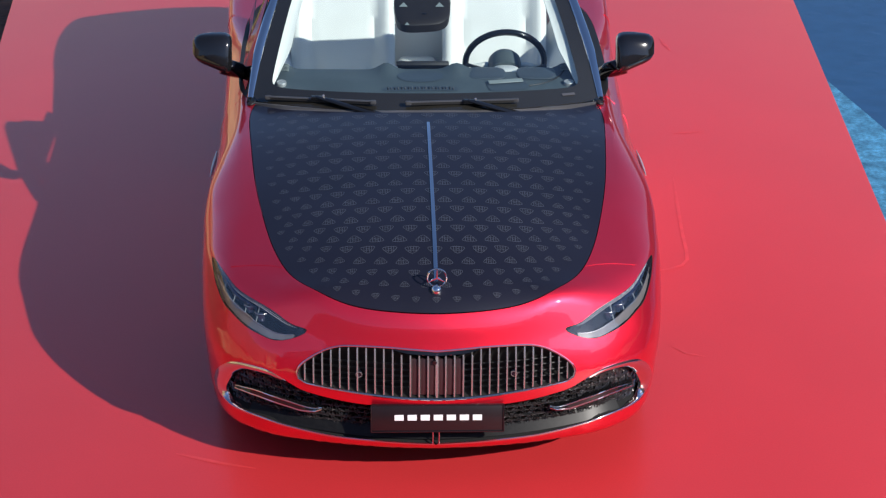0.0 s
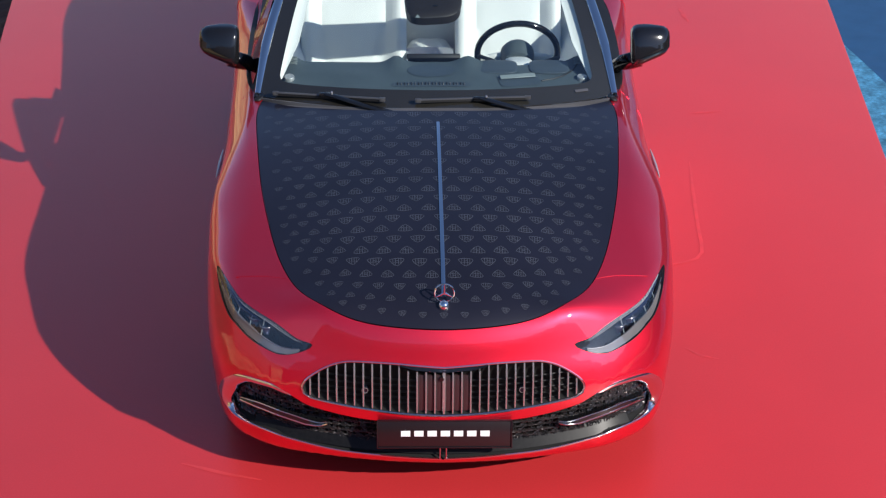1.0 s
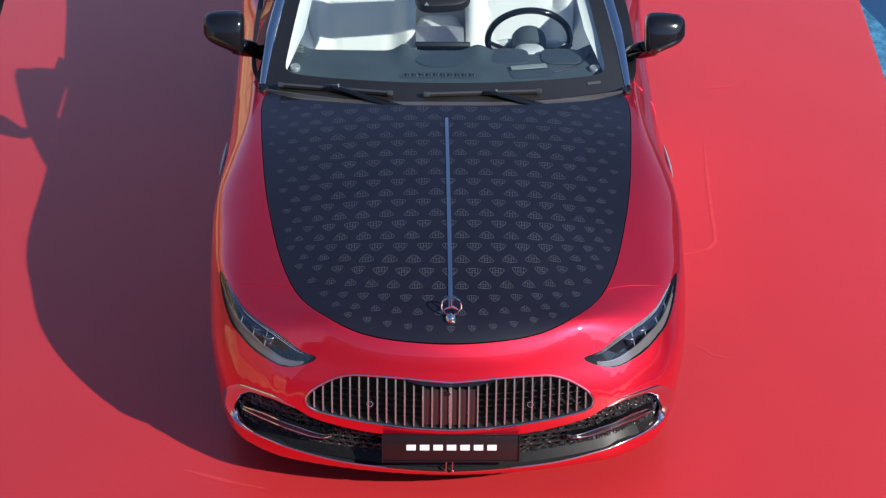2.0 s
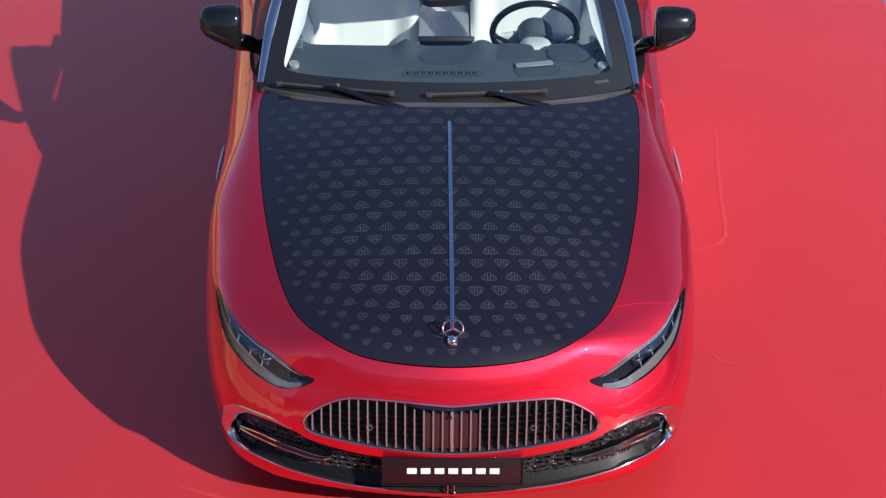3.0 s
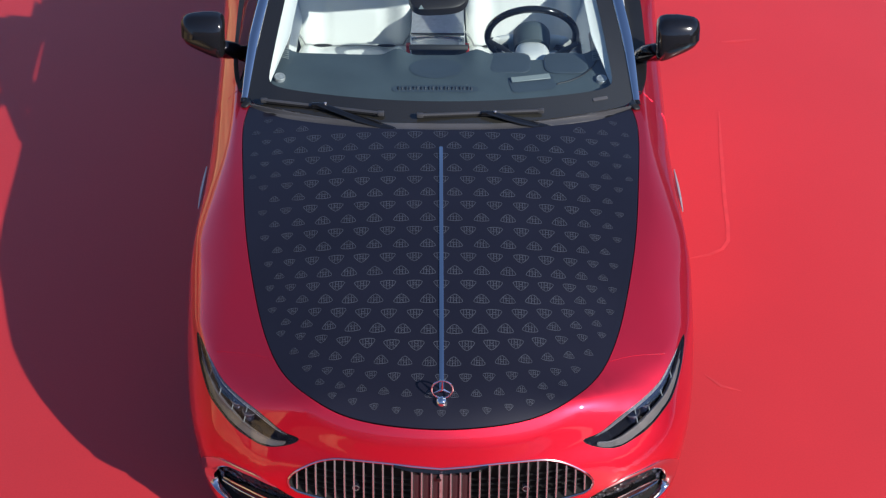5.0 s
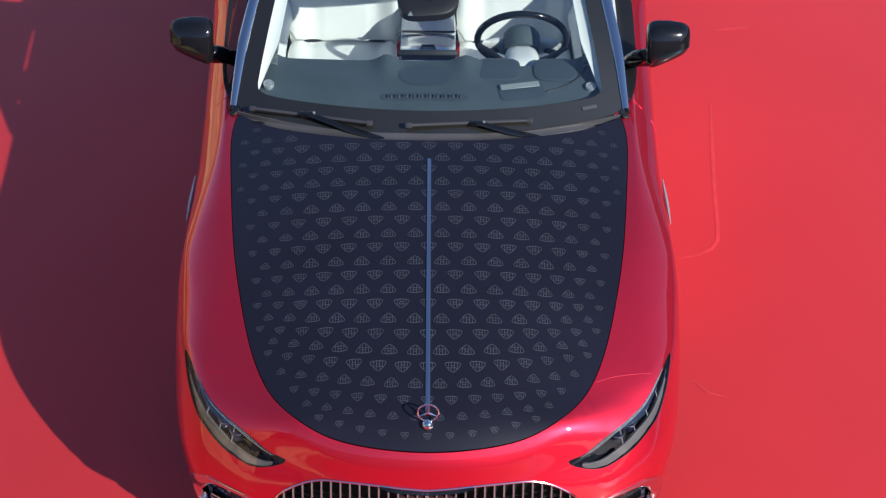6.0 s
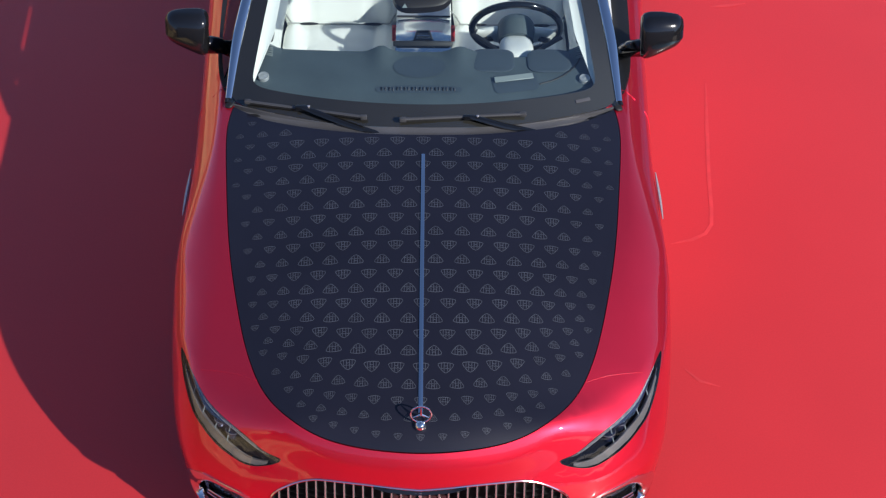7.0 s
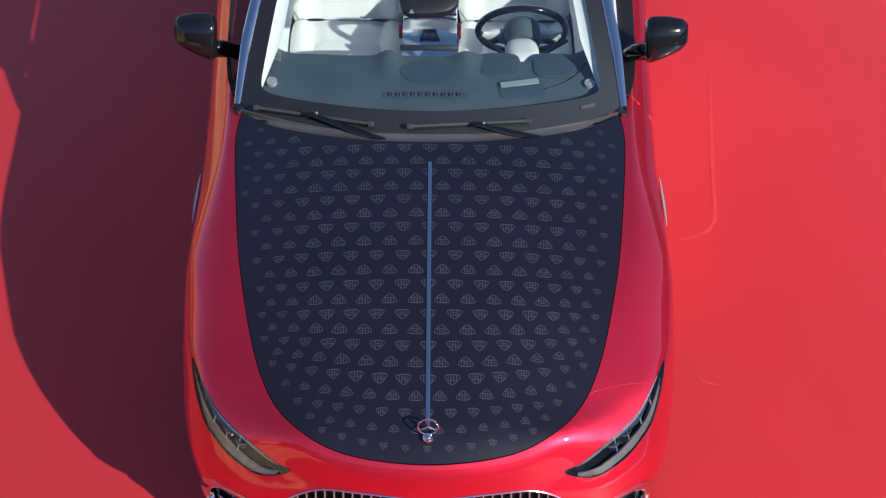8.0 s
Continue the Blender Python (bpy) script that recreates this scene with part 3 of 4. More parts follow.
def spine_bar():
    bm = bmesh.new()
    rows = []
    for t in np.linspace(0, 1, 40):
        y = 0.195 + t * (1.40 - 0.195)
        w = 0.0066 + 0.0014 * (1 - t)
        p = top_point(0, y)
        section = [(-w, -.002)] + [(w * s, .0055 - .0012 * s * s) for s in (-1, -.6, -.2, .2, .6, 1)] + [(w, -.002)]
        rows.append([bm.verts.new(p + Vector((x, 0, z))) for x, z in section])
    for a, b in zip(rows, rows[1:]):
        for k in range(7):
            bm.faces.new((a[k], a[k + 1], b[k + 1], b[k]))
    bm.faces.new(rows[0]), bm.faces.new(rows[-1][::-1])
    part("spine", bm, CHROME, hood, "slim chrome spine along the hood")


spine_bar()
ornament = part("ornament_base", lathe([(0.0, .017), (.004, .019), (.012, .021), (.022, .020), (.030, .014), (.034, .006), (.036, .0005)], 24, (0, .150, .803), "Z"), CHROME, hood, "round chrome ornament base")
ring_at = Vector((0.002, .160, .8665))
ring_pts = [ring_at + Vector((.037 * math.cos(t), .012 * math.sin(t) * .3, .037 * math.sin(t))) for t in np.linspace(0, math.tau, 40, endpoint=False)]
part("ring", tube(ring_pts, .0032, 8, True, up=(0, 1, 0.1)), CHROME, ornament, "upright chrome ring")
for k in range(3):
    t = math.pi / 2 + k * math.tau / 3
    bm = tube([ring_at, ring_at + Vector((.037 * math.cos(t), 0, .037 * math.sin(t)))], [.0055, .0015], 6, up=(0, 1, 0.1))
    part("spoke", bm, CHROME, ornament)
part("neck", tube([(0, .150, .83), (0.0005, .156, .838)], [.007, .004], 8, up=(0, 1, 0)), CHROME, ornament)

# radiator grille
grille = depth_panel("grille", "grille", 0.07, 4.0, VOID, car, "black grille opening with upright chrome vanes")
gp = on_front(*GRILLE.T)
gn = shell_normal(gp)
part("grille_frame", tube([Vector(p) for p in gp + gn * .002], .0044, 8, True, up=[tuple(n) for n in gn]), SOFT_CHROME, grille, "chrome grille surround")


def blade(x, z0, z1, w, d, lean_x=0.0, n=14, off=-0.004):
    bm = bmesh.new()
    rows = []
    ts = np.linspace(0, 1, n)
    line = on_front(x + lean_x * (ts - .5), z0 + ts * (z1 - z0))
    for p in line + shell_normal(line) * off:
        p = Vector(p)
        rows.append([bm.verts.new(p + Vector(o)) for o in ((-w / 2, .001, 0), (-w / 4, -.002, 0), (w / 4, -.002, 0), (w / 2, .001, 0), (w * .35, d, 0), (-w * .35, d, 0))])
    for a, b in zip(rows, rows[1:]):
        for k in range(6):
            bm.faces.new((a[k], a[(k + 1) % 6], b[(k + 1) % 6], b[k]))
    bm.faces.new(rows[0]), bm.faces.new(rows[-1][::-1])
    return bm


GRILLE_IN = inset(GRILLE, .006)
for k in range(-15, 16):
    x = k * .0342
    r = plane_x_range(GRILLE_IN, x, 0)
    if r and r[1] - r[0] > .02:
        part("vane", blade(x, r[0], min(r[1], .604) if abs(k) <= 4 else r[1], .0115 if k == 0 else .0074, .030), SATIN_CHROME, grille)
for k in (-3, -2, -1, 0, 1, 2):
    x = (k + .5) * .0342
    part("radar_cover", blade(x, .438, .590, .027, .010, off=-.014), DARK_RED_PLATE, grille)
for z in (.465, .49, .515, .54, .565):
    r = plane_x_range(GRILLE_IN, z, 1)
    pts = [front_point(x, z, -.024) for x in np.linspace(r[0] + .01, r[1] - .01, 30)]
    part("cross_bar", tube(pts, .0036, 6), LEDGE, grille)
for s in (-1, 1):
    p = front_point(s * .302, .518, -.006)
    bm = lathe([(0, .012), (.004, .014), (.02, .014)], 20, p, "Y")
    sensor = part("sensor", bm, LAMP_DARK, grille, "small round parking sensor")
    part("sensor_ring", tube([p + Vector((.0115 * math.cos(t), -.001, .0115 * math.sin(t))) for t in np.linspace(0, math.tau, 24, endpoint=False)], .0012, 6, True, up=(0, 1, 0)), BEZEL, sensor)
# wide chrome header in the middle with a lens under it
bm = bmesh.new()
rows = []
for x in np.linspace(-.165, .165, 24):
    h = .010 * min(1, (1 - abs(x) / .168) * 3) + .001
    zt = plane_x_range(GRILLE, x, 0)[1]
    a, b = front_point(x, zt - .002, .003), front_point(x, zt - .005 - h, .010)
    rows.append([bm.verts.new(q) for q in (a + Vector((0, .012, 0)), a, b, b + Vector((0, .016, 0)))])
for a, b in zip(rows, rows[1:]):
    for k in range(3):
        bm.faces.new((a[k], a[k + 1], b[k + 1], b[k]))
header = part("header_bar", bm, GLOSS_BLACK, grille, "gloss black header bar with small bright bars")
for k in range(7):
    p = front_point(-.052 + k * .0175, .609, .0055)
    part("letter_bar", box(.009, .002, .006, p, .0005, 1), SOFT_CHROME, header)
part("camera_lens", lathe([(-.004, .004), (-.003, .009), (.02, .010)], 16, front_point(-.008, .578, -.004), "Y"), GLOSS_BLACK, grille)

# lower intake
intake = depth_panel("lower_intake", "intake", 0.10, 3.0, VOID, car, "black lower air intake with a patterned mesh")
INTAKE_IN = inset(INTAKE, .012)


def arch_mesh():
    """A relief of small arched triangles, point up and point down in turn."""
    bm = bmesh.new()
    wide_cell, high = .074, .047
    outline = [(-.024, -.012), (-.012, -.015), (.012, -.015), (.024, -.012), (.017, .004), (.008, .013), (0, .016), (-.008, .013), (-.017, .004), (-.024, -.012)]
    strokes = [outline, [(-.006, -.015), (-.006, .012)], [(.006, -.015), (.006, .012)], [(-.015, -.014), (-.014, .005)], [(.015, -.014), (.014, .005)],
               [(-.014, .004), (-.006, -.002), (0, .002), (.006, -.002), (.014, .004)]]
    cells = np.array([(i * wide_cell / 2 + (j % 2) * wide_cell / 4, .226 + j * high, 1 if (i + j) % 2 else -1) for j in range(9) for i in range(-36, 37)])
    cells = cells[within(cells[:, :2], INTAKE_IN)]
    for stroke in strokes:
        q = np.array(stroke)[None] * np.stack([0 * cells[:, 2] + 1.36, cells[:, 2] * 1.40], -1)[:, None] + cells[:, None, :2]
        p = on_front(q[..., 0], q[..., 1])
        n = shell_normal(p)
        for run, runs in zip(p, n):
            for a, b, m in zip(run, run[1:], runs):
                a, b, m = Vector(a), Vector(b), Vector(m)
                side = (b - a).cross(m).normalized() * .0026
                v = [bm.verts.new(c) for c in (a - side - m * .044, b - side - m * .044, a - m * .036, b - m * .036, a + side - m * .044, b + side - m * .044)]
                bm.faces.new((v[0], v[1], v[3], v[2])), bm.faces.new((v[2], v[3], v[5], v[4]))
    tagged(part("intake_mesh", bm, DARK_CHROME, intake, "dark chrome mesh of small arched triangles", False), kind="stuff")


arch_mesh()



def trim_sheet(s):
    """The broad chrome that frames one end of the intake and runs on as a thin line below."""
    n = 130
    out, inn = evenly(TRIM_OUT, n), evenly(TRIM_IN, n)
    bm = bmesh.new()
    rows = []
    for k, (share, off) in enumerate(((0, -.006), (0, .003), (.25, .006), (.55, .004), (.85, -.003), (1, -.012), (1, -.024))):
        width = np.array([np.min(np.linalg.norm(inn - q, axis=1)) for q in out])
        bead = (share ** (1 - .65 * np.clip((.028 - width) / .016, 0, 1)))[:, None]
        c = out * (1 - bead) + inn * bead
        p = on_front(c[:, 0] * s, c[:, 1])
        p = p + shell_normal(p) * (off * np.clip(width / .03, .35, 1) if k < 5 else off * np.clip((width - .009) / .02, .1, 1))[:, None]
        rows.append([bm.verts.new(q) for q in p])
    for a, b in zip(rows, rows[1:]):
        for i in range(n - 1):
            bm.faces.new((a[i], a[i + 1], b[i + 1], b[i]))
    return bm


def fin(s):
    c = curve_through([(.80, .356), (.75, .368), (.70, .372), (.60, .358), (.52, .341), (.475, .337), (.450, .345)], .02)
    d = c - np.stack([0 * c[:, 0], .018 * np.clip((.83 - c[:, 0]) / .1, 0, 1) * np.clip((c[:, 0] - .44) / .1, 0, 1) + .003], -1)
    out = []
    for q, off in ((c, -.012), (d, -.006)):
        p = on_front(q[:, 0] * s, q[:, 1])
        out.append(p + shell_normal(p) * off)
    return out


for s in (-1, 1):
    part("intake_trim", trim_sheet(s), SOFT_CHROME, intake, "curved chrome end trim")
    up_line, low_line = [[Vector(p) for p in q] for q in fin(s)]
    bm = bmesh.new()
    a, b = [bm.verts.new(p) for p in up_line], [bm.verts.new(p) for p in low_line]
    c = [bm.verts.new(Vector(p) + Vector((0, .05, 0))) for p in up_line]
    for i in range(len(a) - 1):
        bm.faces.new((a[i], a[i + 1], b[i + 1], b[i])), bm.faces.new((a[i], a[i + 1], c[i + 1], c[i]))
    fin_ob = part("fin", bm, GLOSS_BLACK, intake, "gloss black air fin edged in chrome")
    part("fin_edge", tube([Vector(p) for p in up_line], .0036, 8), CHROME, fin_ob)
    part("fin_edge", tube([Vector(p) for p in low_line], .0028, 8), CHROME, fin_ob)
    part("trim_post", tube([front_point(s * .012, .210, .004), front_point(s * .012, .268, .0)], .0035, 6, up=(0, 1, 0)), CHROME, intake)


def splitter():
    def fn(u, v):
        x = (u - .5) * 1.5
        z = .222 + .062 * x * x + v * (.035 + .01 * abs(x))
        return front_point(x, z, -.012 - .035 * v)
    rounded_sheet(fn, 50, 4, LEDGE, "splitter", intake, "black lower ledge", .004)


splitter()

# number plate: writing and brand names as plain bars
plate = part("number_plate", box(.52, .012, .114, (0.004, -.012, .344), .004, 2, (-13, 0, 0)), GLOSS_BLACK, car, "dark front plate with a row of white bars")
plate.data.materials[0] = PLATE_DARK
tilt = Matrix.Translation((0.004, -.012, .344)) @ Euler((radians(-13), 0, 0)).to_matrix().to_4x4()
for sx, sz, x, z in ((.52, .006, 0, .054), (.52, .005, 0, -.0545), (.005, .112, -.2575, 0), (.005, .112, .2575, 0)):
    bm = box(sx, .006, sz, (x, -.0075, z), .001, 1)
    bmesh.ops.transform(bm, matrix=tilt, verts=bm.verts)
    part("plate_rim", bm, GLOSS_BLACK, plate)
for k in range(7):
    bm = box(.036, .0016, .023, (-.150 + k * .0508, -.0070, .002), .0006, 1)
    bmesh.ops.transform(bm, matrix=tilt, verts=bm.verts)
    part("letter_bar", bm, WHITE_PRINT, plate)


# headlights
def headlight(s, tag):
    key = "lamp_" + tag
    lamp = depth_panel("headlight", key, 0.050, 1.6, LAMP_DARK, car, "slanted headlight with a clear lens and dark housing", True)
    panel("bezel", lies["bezel_" + tag], pos - nor * .009, nor, tris, BEZEL, lamp, "grey reflective lower lamp bezel", .012)
    panel("lens", lies[key], pos, nor, tris, LENS, lamp, "clear lamp lens", 0, -.001)
    for share, r in ((.965, .0016), (.90, .0010), (.84, .0010)):
        c = (share * LAMP_UP + (1 - share) * LAMP_LOW)[3:42]
        p = on_top(c[:, 0] * s, c[:, 1])
        n = shell_normal(p)
        part("light_strip", tube([Vector(q) for q in p - n * .006], [r * min(1, .3 + i / 8) for i in range(len(p))], 6, flat=.6, up=[tuple(q) for q in n]), LIGHT_GUIDE, lamp, "bright upper light strip")
    for x, y in ((.700, .228), (.745, .277), (.790, .345), (.830, .425)):
        c = top_point(s * x, y, -.036)
        module = part("projector", lathe([(-.03, .024), (0, .027), (.003, .026), (.006, .018), (.007, .001)], 24, c, "Z"), PROJECTOR, lamp, "round projector module with a blue-grey lens")
        part("projector_ring", tube([c + Vector((.0275 * math.cos(t), .0275 * math.sin(t), .004)) for t in np.linspace(0, math.tau, 28, endpoint=False)], .0016, 6, True), SATIN_CHROME, module)
        fin_a, fin_b = top_point(s * (x + .016), y - .022, -.012), top_point(s * (x - .012), y + .034, -.012)
        part("divider", tube([fin_a, fin_b], .0022, 6), PALE_GREY, lamp)
    edge = (.69 * LAMP_LOW + .31 * LAMP_UP)[4:43]
    p = on_top(edge[:, 0] * s, edge[:, 1])
    n = shell_normal(p)
    part("bezel_edge", tube([Vector(q) for q in p - n * .007], .0016, 6, up=[tuple(q) for q in n]), SATIN_CHROME, lamp, "thin bright line over the bezel")
    glint = (.30 * LAMP_LOW + .70 * LAMP_UP)[18:47]
    p = on_top(glint[:, 0] * s, glint[:, 1])
    n = shell_normal(p)
    part("day_light", tube([Vector(q) for q in p - n * .014], [.003 + .006 * math.sin(math.pi * i / 28) for i in range(29)], 8, flat=.4, up=[tuple(q) for q in n]), PROJECTOR, lamp, "blue-grey inner reflector")
    rim = on_top(HEADLIGHT[:, 0] * s, HEADLIGHT[:, 1])
    rn = shell_normal(rim)
    part("seal", tube([Vector(q) for q in rim - rn * .002], .0020, 6, True, up=[tuple(q) for q in rn]), MATT_BLACK, lamp)
    return lamp


for s, tag in ((1, "l"), (-1, "r")):
    headlight(s, tag)


# shut lines and side vents
def seam(knots, lift, r=.0014, mat=PAINT, off=.0002):
    c = curve_through(knots, .02)
    p = lift(c[:, 0], c[:, 1])
    n = shell_normal(p)
    part("shut_line", tube([Vector(q) for q in p + n * off], r, 5, up=[tuple(q) for q in n]), mat, body)


for s in (-1, 1):
    seam([(s * .600, .374), (s * .686, .418), (s * .812, .462)], on_top)
    seam([(s * .80, 1.885), (s * .835, 1.872), (s * .87, 1.862)], on_top)
    seam([(1.85, .86), (1.80, .70), (1.78, .45), (1.80, .22)], lambda y, z: on_side(y, z, s))
    seam([(3.05, .93), (3.10, .75), (3.02, .45), (2.90, .22)], lambda y, z: on_side(y, z, s))
    p = on_side(np.linspace(1.235, 1.505, 16), .825 + 0 * np.linspace(0, 1, 16), s)
    n = shell_normal(p)
    part("side_vent_trim", tube([Vector(q) for q in p + n * .008], [.004 + .008 * math.sin(math.pi * i / 15) for i in range(16)], 8, flat=.6, up=[tuple(q) for q in n]), BRUSHED, car, "slim bright side vent trim")


# windscreen
def screen_point(u, v, off=0.0):
    """u across from -1 to 1, v from the base (0) to the header (1)."""
    b = Vector((.792 * u, 1.575 + .185 * u * u, .990 - .020 * u * u))
    h = Vector((.655 * u, 2.37 + .085 * u * u, 1.335 - .02 * u * u))
    p = b.lerp(h, v)
    p.z += .030 * math.sin(math.pi * v) + off * .92
    p.y -= off * .38
    return p


windscreen = rounded_sheet(lambda a, b: screen_point(2 * a - 1, b), 32, 16, GLASS, "windscreen", car, "raked tinted windscreen")
windscreen.visible_shadow = False


def frit_border():
    bm = bmesh.new()
    # inner edge follows a rounded opening
    def opening(t):
        a = t * math.tau
        c, d = math.cos(a), math.sin(a)
        m = (abs(c) ** 22 + abs(d) ** 22) ** (-1 / 22)
        return c * m, d * m
    outer, inner = [], []
    n = 240
    for i in range(n):
        x, y = opening(i / n)
        outer.append(bm.verts.new(screen_point(x, (y + 1) / 2, -.0035)))
        v0, v1 = .118 - .012 * x * x, .94
        inner.append(bm.verts.new(screen_point(x * .905, v0 + (y + 1) / 2 * (v1 - v0), -.0035)))
    for i in range(n):
        j = (i + 1) % n
        bm.faces.new((outer[i], outer[j], inner[j], inner[i]))
    part("frit", bm, FRIT, windscreen, "black printed glass border")


frit_border()
for s in (-1, 1):
    vs = np.linspace(.015, 1.0, 24)
    part("pillar_trim", tube([screen_point(s * (1.004 + .024 * min(1, v * 3)), v, .004) for v in vs], [.012 + .009 * min(1, v * 3) for v in vs], 14, flat=.38, up=(0, -.3, 1)), CHROME, windscreen, "polished screen pillar trim")
    part("corner_seal", placed(soft_block(.036, .060, .016, 3.0), Matrix.Translation((s * .786, 1.764, .960)) @ Euler((radians(6), s * radians(12), s * radians(24))).to_matrix().to_4x4()), MATT_BLACK, windscreen, "black corner seal at the glass foot")
    part("pillar", tube([screen_point(s * (1.012 + .03 * min(1, v * 2)), v, -.014) for v in np.linspace(.0, 1.0, 24)], .012, 8, up=(0, -.3, 1)), GLOSS_BLACK, windscreen, "black screen pillar")
    rounded_sheet(lambda a, b: screen_point(s * (.915 - a * (.012 + .062 * min(1, b * 3))), .13 + .87 * b, -.018 - .02 * math.sin(math.pi * a / 2)), 6, 20, LEATHER, "pillar_lining", windscreen, "white leather pillar lining", .006)
# out of view; reaches past the header so its shadow bands the seats
rounded_sheet(lambda a, b: screen_point((2 * a - 1) * .97, .855 + .225 * b, -.020 - .012 * math.sin(math.pi * b)), 30, 6, LEATHER, "header_lining", windscreen, "white header lining with folded visors", .012)


def side_window(u, v):
    """Dark pane added at one door to fill the platform shadow: a quarter behind the pillar, lower glass behind it."""
    y = 1.93 + 1.0 * u
    low = Vector((-float(spline([1.93, 2.05, 2.2, 2.9], [.826, .842, .852, .856])(y)), y, .955))
    quarter = min(.035 + (y - 1.76) * .52, .37) * (1 - smooth_step(2.46, 2.50, y))
    high = max(.105 * min(1, u / .35), quarter)
    return low + Vector((.034 + max(0, high - .105) * .42, .0, high)) * v


rounded_sheet(side_window, 60, 8, SHADE_GLASS, "side_window", car, "partly lowered dark tinted side window", .004)
part("header_rail", tube([screen_point(u, 1.0, .012) for u in np.linspace(-1.04, 1.04, 30)], .030, 10, flat=.8), GLOSS_BLACK, windscreen, "black screen header")
part("glass_label", tube([screen_point(u, .062, .0012) for u in np.linspace(.785, .86, 5)], .008, 6, flat=.1, up=(0, -.38, .92)), COWL, windscreen)
part("glass_label", tube([screen_point(u, .050, .0012) for u in np.linspace(-.035, .03, 5)], .0025, 6, flat=.2, up=(0, -.38, .92)), PALE_GREY, windscreen)


def cowl():
    hood_y = spline([0, .2, .4, .6, .7, .77], [1.525, 1.535, 1.57, 1.635, 1.695, 1.75])

    def fn(u, v):
        x = (2 * u - 1) * .778
        y0, y1 = float(hood_y(abs(x))), 1.60 + .185 * (x / .792) ** 2
        y = y0 + v * (y1 - y0) - .012
        z0 = float(on_top(np.array([x]), np.array([min(y, y0)]))[0, 2])
        if v > .99:
            return Vector((x, y1 - .021, .984 - .020 * (x / .792) ** 2))
        return Vector((x, y, z0 - .013 - .012 * math.sin(math.pi * v) - .004 * v))
    rounded_sheet(fn, 40, 7, COWL, "cowl", car, "black plastic cowl under the windscreen", .006)


cowl()


def wiper(a, b, hold, pivot):
    """One wiper: blade from a to b on the glass, carried at hold by an arm from pivot (places on the glass)."""
    pa, pb, ph = (screen_point(*q, .016) for q in (a, b, hold))
    blade_ob = part("wiper", tube([pa.lerp(pb, t) for t in np.linspace(0, 1, 12)], .0085, 8, flat=.9, up=(0, -.35, .9)), MATT_BLACK, car, "black windscreen wiper lying at the glass base")
    part("blade_spine", tube([pa.lerp(pb, t) + Vector((0, -.004, .009)) for t in np.linspace(.03, .97, 8)], .0075, 6, flat=.6), WIPER_GREY, blade_ob)
    for t in (.015, .985):
        part("end_cap", box(.026, .017, .017, pa.lerp(pb, t) + Vector((0, -.002, .005)), .003), WIPER_GREY, blade_ob)
    part("pivot_bolt", lathe([(0, .006), (.005, .006), (.008, .003), (.009, .001)], 12, ph + Vector((.03, -.006, .016)), "Z"), SATIN_CHROME, blade_ob)
    part("arm", tube([ph + Vector((0, -.002, .012)), ph.lerp(pivot, .15) + Vector((0, -.005, .012)), ph.lerp(pivot, .5) + Vector((0, -.008, .006)), pivot], [.010, .014, .016, .015], 8, flat=.6), GLOSS_BLACK, blade_ob)
    part("clip", box(.05, .02, .018, ph + Vector((0, 0, .006)), .005), GLOSS_BLACK, blade_ob)


wiper((-.91, .012), (-.295, .030), (-.625, .035), Vector((-.14, 1.545, .970)))
wiper((-.115, .030), (.515, .030), (.235, .035), Vector((.46, 1.59, .962)))


# door mirrors
def wing_mirror(s):
    bm = bmesh.new()
    bmesh.ops.create_uvsphere(bm, u_segments=32, v_segments=20, radius=1)
    for v in bm.verts:
        c = v.co
        k = (abs(c.x) ** 4.6 + abs(c.y) ** 2.8 + abs(c.z) ** 4.6) ** (-1 / 3.9)
        c *= k
        x, y, z = c.x * .090, c.y * .060, c.z * .078
        z += .030 * (c.x * s + .4) if z < 0 else -.012 * max(0, c.x * s)
        y = (y + .016 * (c.x * s) if y < 0 else y * .55) + .34 * z
        v.co = Vector((x, y, z)) + Vector((s * .982, 2.085, 1.090))
    housing = part("wing_mirror", bm, GLOSS_BLACK, car, "gloss black door mirror on a short stub")
    part("mirror_foot", tube([Vector((s * .838, 2.150, .925)), Vector((s * .842, 2.130, .962)), Vector((s * .866, 2.110, .984)), Vector((s * .900, 2.098, .998)), Vector((s * .945, 2.090, 1.010))], [.022, .032, .038, .040, .036], 12, flat=.9, up=(0, 1, 0)), GLOSS_BLACK, housing)
    part("mirror_glass", placed_mirror(s), CHROME, housing, "mirror glass")


def placed_mirror(s):
    bm = lathe([(0, .074), (.004, .073), (.005, .001)], 28, (0, 0, 0), "Y")
    bmesh.ops.scale(bm, vec=(1.0, 1, .92), verts=bm.verts)
    bmesh.ops.translate(bm, vec=(s * .984, 2.110, 1.092), verts=bm.verts)
    return bm


for s in (-1, 1):
    wing_mirror(s)


# ---- inside the car ----
def glass_height(x, y):
    """Height of the glass over a place in the plan."""
    lo, hi = 0.0, 1.0
    for _ in range(24):
        v = (lo + hi) / 2
        w = .792 + (.655 - .792) * v
        p = screen_point(max(-1, min(1, x / w)), v)
        lo, hi = (v, hi) if p.y < y else (lo, v)
    return p.z


